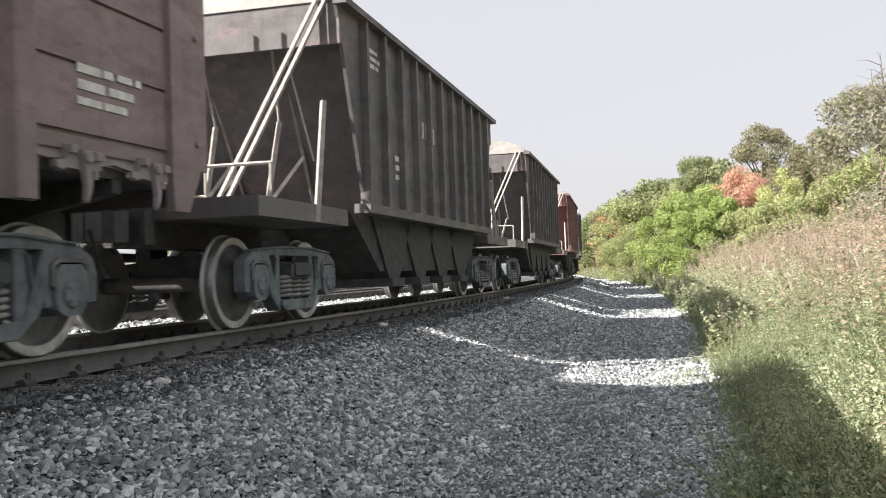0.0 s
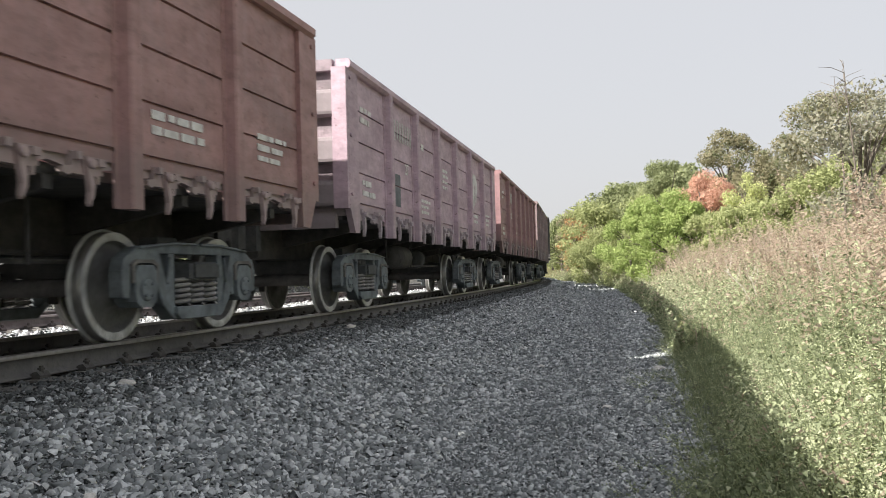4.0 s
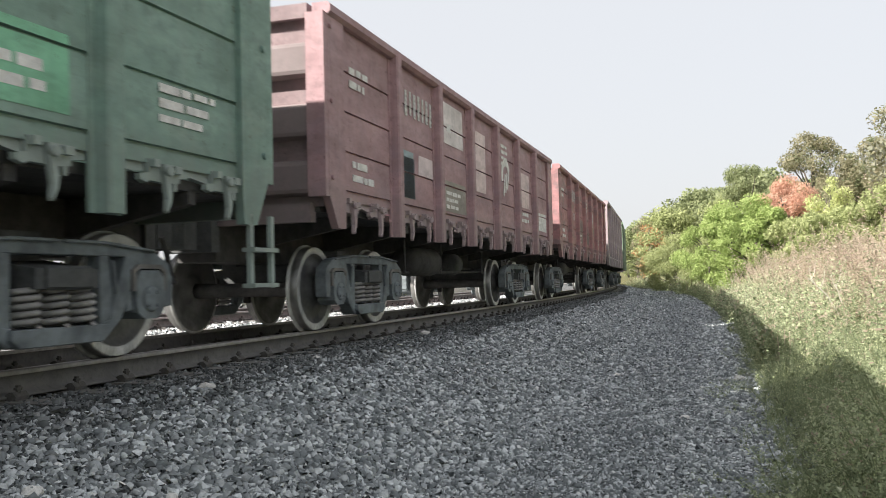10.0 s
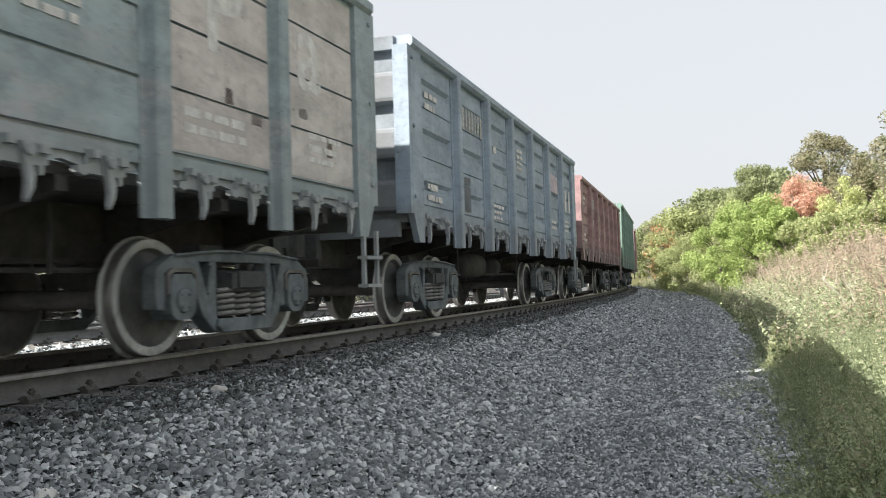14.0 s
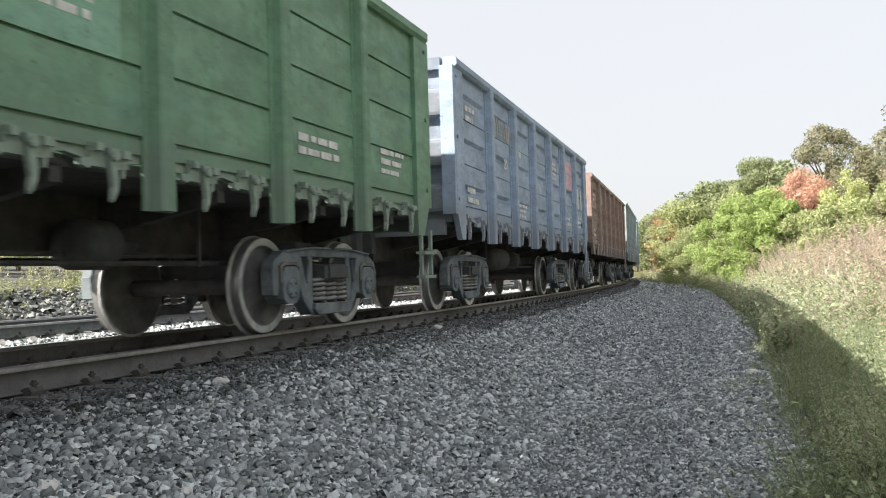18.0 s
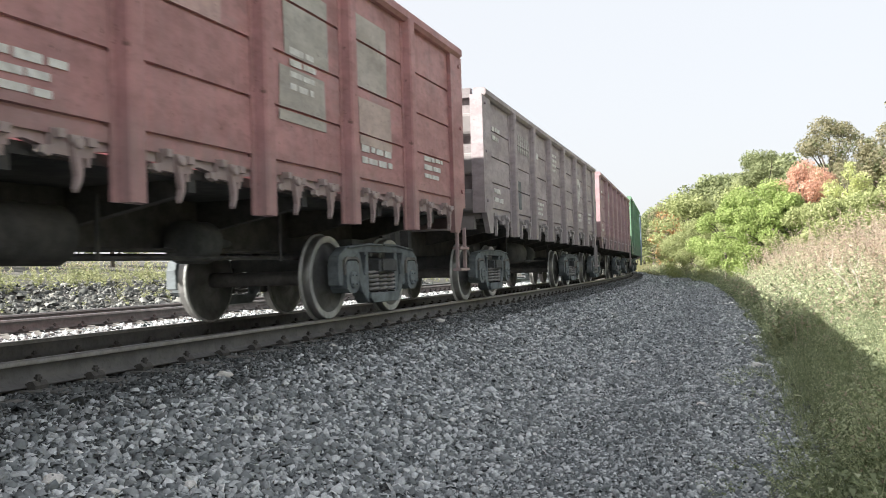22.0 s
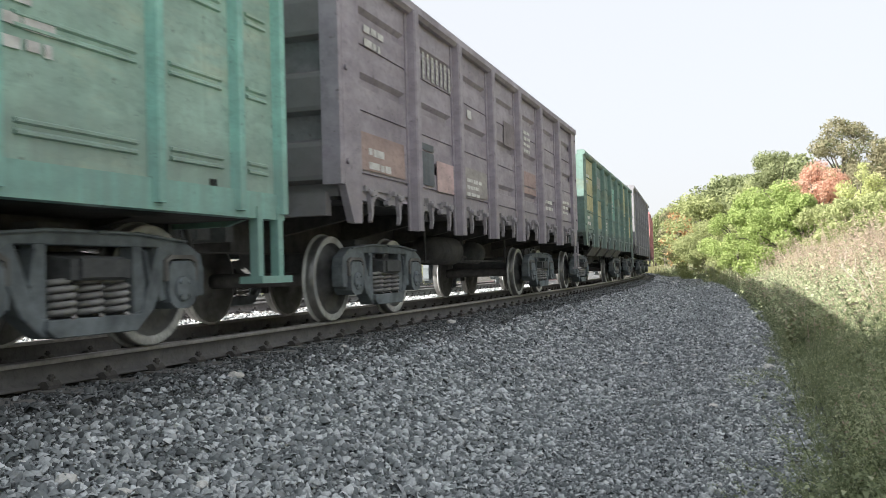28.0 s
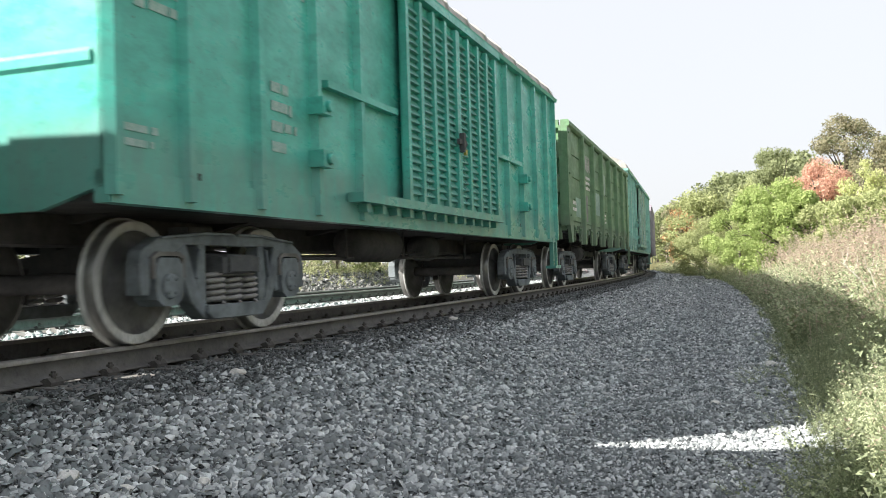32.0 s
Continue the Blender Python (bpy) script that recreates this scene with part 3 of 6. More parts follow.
def touch_up(car, y0, y1, z0, z1, shade, x=None, top=None):
    """A touched-up block of other paint, board by board on a lapped side."""
    if shade not in TOUCH:
        TOUCH[shade] = paint("touched-up paint", shade, None, 0.2, sum(shade) * 0.13)
    rnd = random.Random(int(y0 * 100 + z0 * 37))
    j = lambda: rnd.uniform(-0.02, 0.02)
    l0, l1, r0, r1 = y0 + j(), y0 + j(), y1 + j(), y1 + j()
    bands = [(z0, z1)]
    if top:
        laps = [1.4 + (z - 1.4) * (top - 1.4) / (G_TOP - 1.4) for z in LAPS]
        bands = [(max(z0, a + 0.018), min(z1, b - 0.006)) for a, b in zip(laps, laps[1:]) if min(z1, b) - max(z0, a) > 0.06]
    x = (G_X + 0.0125) if x is None else x
    for lo, hi in bands:
        f, g = (lo - z0) / (z1 - z0), (hi - z0) / (z1 - z0)
        bm = bmesh.new()
        prism(bm, [(l0 + (l1 - l0) * f, lo), ((y0 + y1) / 2, lo + 0.3 * j()), (r0 + (r1 - r0) * f, lo), (r0 + (r1 - r0) * g, hi), ((y0 + y1) / 2, hi), (l0 + (l1 - l0) * g, hi)], "x", x, x + 0.003)
        part("paint_patch", bm, TOUCH[shade], car, "touched-up block of paint")


# -- covered hopper with sloping ends --
def hopper(label, mat, roofmat):
    car = thing("hopper_wagon", label, "freight wagon", "hopper wagons of the freight train")
    x = 1.5
    y0, y1, zt, zb = -3.9, 3.9, 3.84, 1.4
    for s in (-1, 1):
        bm = bmesh.new()
        box(bm, s * (x - 0.05), s * x, y0, y1, zb, zt)
        part("side_wall", bm, mat, car)
        for i in range(11):
            y = y0 + 0.06 + (y1 - y0 - 0.12) * i / 10
            bm = bmesh.new()
            prism(bm, [(s * x, y - 0.06), (s * (x + 0.09), y - 0.045), (s * (x + 0.09), y + 0.045), (s * x, y + 0.06)], "z", zb - 0.02, zt - 0.05)
            part("side_post", bm, mat, car)
        bm = bmesh.new()
        prism(bm, [(s * (x - 0.05), zt - 0.08), (s * (x + 0.12), zt - 0.08), (s * (x + 0.12), zt), (s * (x - 0.05), zt + 0.05)], "y", y0 - 0.8, y1 + 0.8)
        part("top_rail", bm, mat, car)
        bm = bmesh.new()
        box(bm, s * (x - 0.12), s * (x + 0.1), y0 - 0.05, y1 + 0.05, zb - 0.1, zb + 0.02)
        part("side_sill", bm, mat, car)
    # roof
    bm = bmesh.new()
    pts = [(x * math.sin(a), zt - 0.02 + 0.42 * math.cos(a)) for a in np.linspace(-math.pi / 2, math.pi / 2, 11)]
    prism(bm, pts, "y", y0 - 0.75, y1 + 0.75)
    part("roof", bm, roofmat, car)
    for q in (-1, 1):
        # sloping end sheet, frame deck, struts and ladder
        bm = bmesh.new()
        ye = q * 4.58
        prism(bm, [(ye, 3.8), (ye - q * 0.06, 3.8), (q * 2.9, 1.4), (q * 3.0, 1.36)], "x", -x + 0.03, x - 0.03)
        part("end_slope", bm, mat, car)
        bm = bmesh.new()
        box(bm, -x, x, q * 4.6 - 0.03, q * 4.6 + 0.03, 3.3, 3.82)
        part("end_plate", bm, mat, car)
        bm = bmesh.new()
        lo, hi = sorted((q * 4.3, q * 6.75))
        box(bm, -1.42, 1.42, lo, hi, 1.12, 1.32)
        part("end_deck", bm, mat, car)
        for sx in (-1, 1):
            for a, b, r in (((sx * 1.36, q * 4.66, 3.86), (sx * 0.3, q * 5.38, 1.3), 0.028), ((sx * 1.24, q * 4.66, 3.86), (sx * 0.18, q * 5.38, 1.3), 0.028),
                            ((sx * 0.42, q * 4.5, 1.3), (sx * 0.45, q * 4.1, 2.5), 0.04), ((sx * 0.8, q * 5.3, 1.3), (sx * 0.85, q * 4.3, 2.0), 0.03), ((sx * 0.05, q * 5.3, 1.3), (sx * 0.1, q * 4.3, 2.0), 0.03), ((sx * 0.45, q * 4.1, 2.5), (sx * 0.5, q * 4.4, 3.5), 0.018),
                            ((sx * 0.85, q * 3.95, 2.0), (sx * 0.7, q * 4.35, 3.2), 0.018), ((sx * 1.42, q * 5.3, 1.12), (sx * 1.4, q * 4.95, 2.55), 0.04),
                            ((sx * 0.55, q * 4.2, 3.3), (sx * 0.5, q * 3.1, 1.4), 0.025)):
                bm = bmesh.new()
                bar(bm, a, b, r, 4)
                part("end_brace", bm, sunlit_steel, car, "sunlit-pale steel end strut")
        bm = bmesh.new()
        for xx in (-0.4, -0.03):
            bar(bm, (xx, q * 5.15, 1.3), (xx, q * 5.15, 4.15), 0.02)
        for z in np.arange(1.5, 4.15, 0.3):
            bar(bm, (-0.4, q * 5.15, z), (-0.03, q * 5.15, z), 0.016)
        part("ladder", bm, sunlit_steel, car, "pale steel end ladder")
        bm = bmesh.new()
        bar(bm, (-1.3, q * 6.2, 1.7), (1.3, q * 6.2, 1.7), 0.02)
        for xx in (-1.3, 0.4, 1.3):
            bar(bm, (xx, q * 6.2, 1.3), (xx, q * 6.2, 1.7), 0.02)
        part("handrail", bm, sunlit_steel, car, "pale steel handrail")
        for sx in (-1, 1):
            bm = bmesh.new()
            prism(bm, [(q * 3.85, 1.42), (q * 3.85, 3.8), (q * 4.7, 3.8)], "x", *sorted((sx * (x - 0.05), sx * (x - 0.004))))
            part("end_gusset", bm, mat, car)
    # discharge hoppers below the sill
    for yc in (-2.15, -0.72, 0.72, 2.15):
        bm = bmesh.new()
        prism(bm, [(yc - 0.95, 1.34), (yc + 0.95, 1.34), (yc + 0.22, 0.42), (yc - 0.22, 0.42)], "x", -0.9, 1.32)
        part("discharge_hopper", bm, under_dark, car)
        bm = bmesh.new()
        box(bm, -0.5, 1.38, yc - 0.3, yc + 0.3, 0.34, 0.46)
        part("discharge_gate", bm, steel_dark, car)
    bm = bmesh.new()
    prism(bm, [(-3.9, 1.36), (3.9, 1.36), (2.7, 0.56), (-2.7, 0.56)], "x", -1.3, 1.28)
    part("hopper_skirt", bm, under_dark, car)
    mark(car, 1, -0.9, 2.9, 1.3, 0.28, white_mark, 1, x + 0.002, 6)
    mark(car, 1, -3.3, 3.5, 0.5, 0.3, white_mark, 3, x + 0.002)
    mark(car, 1, -2.3, 2.2, 0.5, 0.4, white_mark, 3, x + 0.002)
    bm = bmesh.new()
    box(bm, -0.23, 0.23, -6.9, 6.9, 0.86, 1.14)
    part("centre_sill", bm, under_dark, car)
    bogies(car, 10.5)
    ends(car, 6.95)
    return car


# -- boxcar --
def boxcar(label, mat, roofmat, half, base, panels, door_style, worn=None, sheet=None):
    car = thing("boxcar", label, "freight wagon", "boxcars of the freight train")
    x, zb, zt = 1.4, 1.0, 4.02
    for s in (-1, 1):
        bm = bmesh.new()
        box(bm, s * (x - 0.05), s * x, -half, half, zb + 0.1, zt)
        part("side_wall", bm, sheet or mat, car)
        bm = bmesh.new()
        prism(bm, [(s * (x - 0.1), zb), (s * (x + 0.03), zb), (s * (x + 0.03), zb + 0.22), (s * (x - 0.1), zb + 0.22)], "y", -half, half)
        part("side_sill", bm, mat, car)
        bm = bmesh.new()
        prism(bm, [(s * (x - 0.08), zt - 0.06), (s * (x + 0.1), zt - 0.06), (s * (x + 0.12), zt), (s * (x - 0.05), zt + 0.06)], "y", -half - 0.04, half + 0.04)
        part("eave_beam", bm, mat, car)
        for y in panels:
            for ys in ((y, -y) if y else (y,)):
                bm = bmesh.new()
                prism(bm, [(s * x, ys - 0.07), (s * (x + 0.075), ys - 0.04), (s * (x + 0.075), ys + 0.04), (s * x, ys + 0.07)], "z", zb + 0.05, zt - 0.06)
                part("side_post", bm, mat, car)
        if worn:
            for a, b in zip(sorted(panels), sorted(panels)[1:]):
                for sg in (-1, 1):
                    lo, hi = sorted((sg * (a + 0.18), sg * (b - 0.18)))
                    for z in (1.36, 1.98, 2.6, 3.22):
                        bm = bmesh.new()
                        prism(bm, [(s * (x - 0.01), z), (s * (x + 0.022), z + 0.012), (s * (x + 0.022), z + 0.03), (s * (x + 0.002), z + 0.045), (s * (x + 0.002), z + 0.07), (s * (x + 0.022), z + 0.082),
                                   (s * (x + 0.022), z + 0.1), (s * (x - 0.01), z + 0.115)], "y", lo, hi)
                        part("pressed_rib", bm, sheet or mat, car)
        # sliding door: two leaves with louvre slats, rails above and below
        dw = 1.9
        for lo, hi in ((-dw, -0.03), (0.03, dw)):
            door = bmesh.new()
            box(door, s * (x + 0.06), s * (x + 0.1), lo, hi, zb + 0.32, zt - 0.22)
            d = part("sliding_door", door, worn or mat, car)
            n = 24 if door_style == "slats" else 13
            me = None
            for i in range(n):
                z = zb + 0.4 + (zt - zb - 0.72) * i / n
                dz = (zt - zb - 0.72) / n
                if me is None:
                    bm = bmesh.new()
                    if door_style == "slats":
                        prism(bm, [(s * (x + 0.1), 0.0), (s * (x + 0.15), 0.008), (s * (x + 0.15), 0.02), (s * (x + 0.1), dz * 0.9)], "y", lo + 0.06, hi - 0.06)
                    else:
                        prism(bm, [(s * (x + 0.1), 0.0), (s * (x + 0.132), 0.006), (s * (x + 0.138), 0.03), (s * (x + 0.12), dz * 0.84), (s * (x + 0.1), dz * 0.9)], "y", lo + 0.02, hi - 0.02)
                    me = mesh_of("slat", bm, worn or mat)
                o = part("slat", me, None, d)
                o.location.z = z
            k = 4 if door_style == "slats" else 1
            for i in range(k + 1):
                y = lo + (hi - lo) * i / k
                bm = bmesh.new()
                box(bm, s * (x + 0.1), s * (x + 0.175), y - 0.045, y + 0.045, zb + 0.32, zt - 0.24)
                part("door_stile", bm, worn or mat, d)
        for z, h in ((zt - 0.2, 0.1), (zb + 0.22, 0.1)):
            bm = bmesh.new()
            box(bm, s * (x + 0.02), s * (x + 0.2), -dw * 1.75, dw * 1.1, z, z + h)
            part("door_rail", bm, mat, car)
        bm = bmesh.new()
        box(bm, s * (x + 0.03), s * (x + 0.13), -0.05, 0.05, zb + 0.13, zb + 0.22)
        me = mesh_of("door_bracket", bm, mat)
        for y in np.linspace(-dw * 1.6, dw, 13):
            part("door_bracket", me, None, car).location.y = y
        for sg in (-1, 1):
            bm = bmesh.new()
            lo, hi = sorted((sg * 2.05, sg * 3.85))
            box(bm, s * (x + 0.02), s * (x + 0.09), lo, hi, 2.3, 2.37)
            part("hatch_rail", bm, mat, car)
            for z in (1.5, 2.0):
                bm = bmesh.new()
                box(bm, s * (x + 0.0), s * (x + 0.16), sg * 4.0 - 0.12, sg * 4.0 + 0.1, z, z + 0.16)
                lathe(bm, [(s * (x + 0.16), 0.06), (s * (x + 0.2), 0.05)], 8, None, (0, sg * 4.0, z + 0.08))
                part("door_stop", bm, mat, car)
    for q in (-1, 1):
        bm = bmesh.new()
        y = q * half
        pts = [(-x, zb + 0.1), (x, zb + 0.1), (x, zt)] + [(x * math.cos(a), zt + 0.55 * math.sin(a)) for a in np.linspace(0.2, math.pi - 0.2, 9)] + [(-x, zt)]
        prism(bm, pts, "y", *sorted((y, y - q * 0.06)))
        part("end_wall", bm, mat, car)
        for z in (1.9, 2.6, 3.3):
            bm = bmesh.new()
            prism(bm, [(y, z), (y + q * 0.018, z + 0.03), (y + q * 0.018, z + 0.09), (y, z + 0.12)], "x", -1.3, 1.3)
            part("end_rib", bm, mat, car)
        bm = bmesh.new()
        prism(bm, [(-x + 0.02, zb + 0.12), (x - 0.02, zb + 0.12), (0.85, zb - 0.03), (-0.85, zb - 0.03)], "y", *sorted((y + q * 0.003, y - q * 0.05)))
        part("end_apron", bm, mat, car)
        if q < 0:
            continue
        bm = bmesh.new()
        for dy in (-0.16, 0.16):
            box(bm, 1.36, 1.44, q * (half - 0.25) + dy - 0.04, q * (half - 0.25) + dy + 0.04, 0.5, 1.1)
        box(bm, 1.28, 1.5, q * (half - 0.25) - 0.24, q * (half - 0.25) + 0.24, 0.46, 0.52)
        part("step", bm, mat, car)
    bm = bmesh.new()
    pts = [((x + 0.06) * math.cos(a), zt + 0.02 + 0.58 * math.sin(a)) for a in np.linspace(0, math.pi, 13)]
    prism(bm, pts, "y", -half - 0.05, half + 0.05)
    part("roof", bm, roofmat, car)
    for i in range(15):
        y = -half + 0.4 + (2 * half - 0.8) * i / 14
        bm = bmesh.new()
        pts = [((x + 0.09) * math.cos(a), zt + 0.03 + 0.6 * math.sin(a)) for a in np.linspace(0, math.pi, 13)]
        prism(bm, pts, "y", y - 0.025, y + 0.025)
        part("roof_rib", bm, roofmat, car)
    bm = bmesh.new()
    box(bm, -1.35, 1.35, -half + 0.05, half - 0.05, zb + 0.02, zb + 0.2)
    part("floor", bm, under_dark, car)
    underside(car, half - 0.1)
    bogies(car, base)
    ends(car, half + 0.1)
    return car


# -- the wagons in their order; A wagon's centre is given against that of the ninth gondola --
def S(t):
    return ((8.7181e-05 * t - 1.60931e-02) * t + 1.13230593e01) * t - 97.3425556


GL = 13.92
TRAIN = []


def add(car, centre, base):
    TRAIN.append((car, centre, base))
    return car


def emblem(car, y, z, r, disc=False, mat=white_mark):
    """Round painted sign: an arch over leaning stripes, or a disc cut by slanting gaps."""
    bm = bmesh.new()
    x = G_X + 0.013
    ring = [(c, qs) for c, qs in ((1.0, np.linspace(-2.3 if disc else -1.9, 1.1, 12)), (0.34 if disc else 0.6, np.linspace(1.1, -2.3 if disc else -1.9, 12)))]
    prism(bm, [(y + r * c * math.sin(q), z + r * c * math.cos(q)) for c, qs in ring for q in qs], "x", x, x + 0.004)
    for k in range(3):
        a = y + r * (-0.28 + 0.42 * k)
        low, high = z - r * (0.98 - 0.2 * k), z + r * (0.12 + 0.1 * k)
        prism(bm, [(a - 0.34 * r, low), (a - 0.12 * r, low - 0.04 * r), (a + 0.26 * r, high), (a + 0.02 * r, high + 0.06 * r)], "x", x + 0.001, x + 0.005)
    part("emblem", bm, mat, car, "round white emblem of slanted stripes under an arch")


roof_grey = paint("dusty grey roof", (112, 110, 106), None, 0, 3.1)
hop_a = paint("dark hopper paint", (62, 60, 61), (86, 67, 69), 0.6, 1.3)
# Lighter than the hopper paint: sunlight on the end struts put into the colour
sunlit_steel = grimy("sunlit-pale steel", (0.42, 0.4, 0.38), (0.26, 0.24, 0.22), 7, 0.6)
hop_c = paint("dark red hopper paint", (96, 58, 54), (80, 62, 60), 0.4, 4.4)
add(hopper("dark grey-brown hopper wagon with sloping ends and faded panels", hop_a, roof_grey), 7 * GL + 14.32, 10.5)
add(hopper("dark grey-brown hopper wagon with sloping ends and faded panels", hop_a, roof_grey), 7 * GL + 14.32 + 14.72, 10.5)
add(hopper("dull red hopper wagon with white ladder", hop_c, roof_grey), 7 * GL + 14.32 + 14.72 * 2, 10.5)
add(hopper("dark hopper wagon with sloping ends", hop_a, roof_grey), 7 * GL + 14.32 + 14.72 * 3, 10.5)

# place, style, paint, second coat, its share, words
LIST = (
    (1, "lapped", (94, 82, 84), (78, 61, 63), 0.5, "dusty brown gondola wagon with flaking dull paint"),
    (2, "lapped", (101, 78, 80), (86, 70, 73), 0.4, "dark red-brown gondola wagon with white lettering"),
    (3, "lapped", (126, 110, 119), (107, 91, 99), 0.4, "dusty mauve-red gondola wagon with a round white emblem"),
    (4, "lapped", (108, 84, 83), (93, 75, 75), 0.4, "red-brown gondola wagon with blue and white scrawl"),
    (5, "lapped", (84, 96, 82), (92, 84, 80), 0.3, "green gondola wagon patched with dull red panels"),
    (6, "pressed", (111, 101, 104), (94, 84, 87), 0.5, "dusty grey-brown gondola wagon with a round emblem"),
    (7, "lapped", (114, 82, 83), (70, 64, 65), 0.9, "red gondola wagon with dark stained patches"),
    (8, "lapped", (108, 86, 89), (93, 78, 83), 0.4, "dull red gondola wagon with overpainted white blocks"),
    (9, "lapped", (82, 101, 94), (84, 95, 88), 0.4, "green gondola wagon with white lettering"),
    (10, "pressed", (107, 87, 88), (90, 74, 75), 0.4, "brown gondola wagon with a round emblem"),
    (11, "pressed", (101, 111, 121), (92, 105, 118), 0.5, "pale blue-grey gondola wagon with pressed side panels"),
    (12, "lapped", (104, 114, 118), (120, 113, 115), 0.45, "grey-green gondola wagon with rusty tan patches"),
    (13, "pressed", (100, 85, 80), (86, 74, 70), 0.4, "tan-brown gondola wagon with faded white lettering"),
    (14, "pressed", (103, 115, 132), (94, 107, 124), 0.4, "blue gondola wagon with white lettering"),
    (15, "lapped", (72, 98, 80), (68, 96, 86), 0.3, "green gondola wagon with teal touched-up patches"),
    (16, "lapped", (113, 94, 98), (103, 88, 92), 0.4, "brown-red gondola wagon with a round white emblem"),
    (17, "lapped", (113, 106, 109), (98, 92, 94), 0.4, "dusty grey-brown gondola wagon with a round white emblem"),
    (18, "lapped", (118, 86, 87), (102, 86, 88), 0.4, "red gondola wagon with white lettering"),
    (19, "lapped", (136, 93, 95), (126, 88, 89), 0.4, "bright red gondola wagon with a round white emblem"),
    (20, "lapped", (94, 94, 98), (88, 87, 91), 0.3, "dark grey gondola wagon with white lettering"),
    (21, "lapped", (76, 95, 90), (104, 102, 82), 0.5, "patchy green and yellow gondola wagon"),
    (22, "pressed", (107, 102, 109), (92, 85, 93), 0.4, "dark dusty grey gondola wagon with pressed side panels"),
)
REGION = {2: "22", 3: "27", 6: "27", 7: "22", 9: "20", 10: "23", 16: "22", 19: "21", 20: "27", 14: "20"}
RED5, GRN5 = (112, 70, 70), (82, 108, 76)
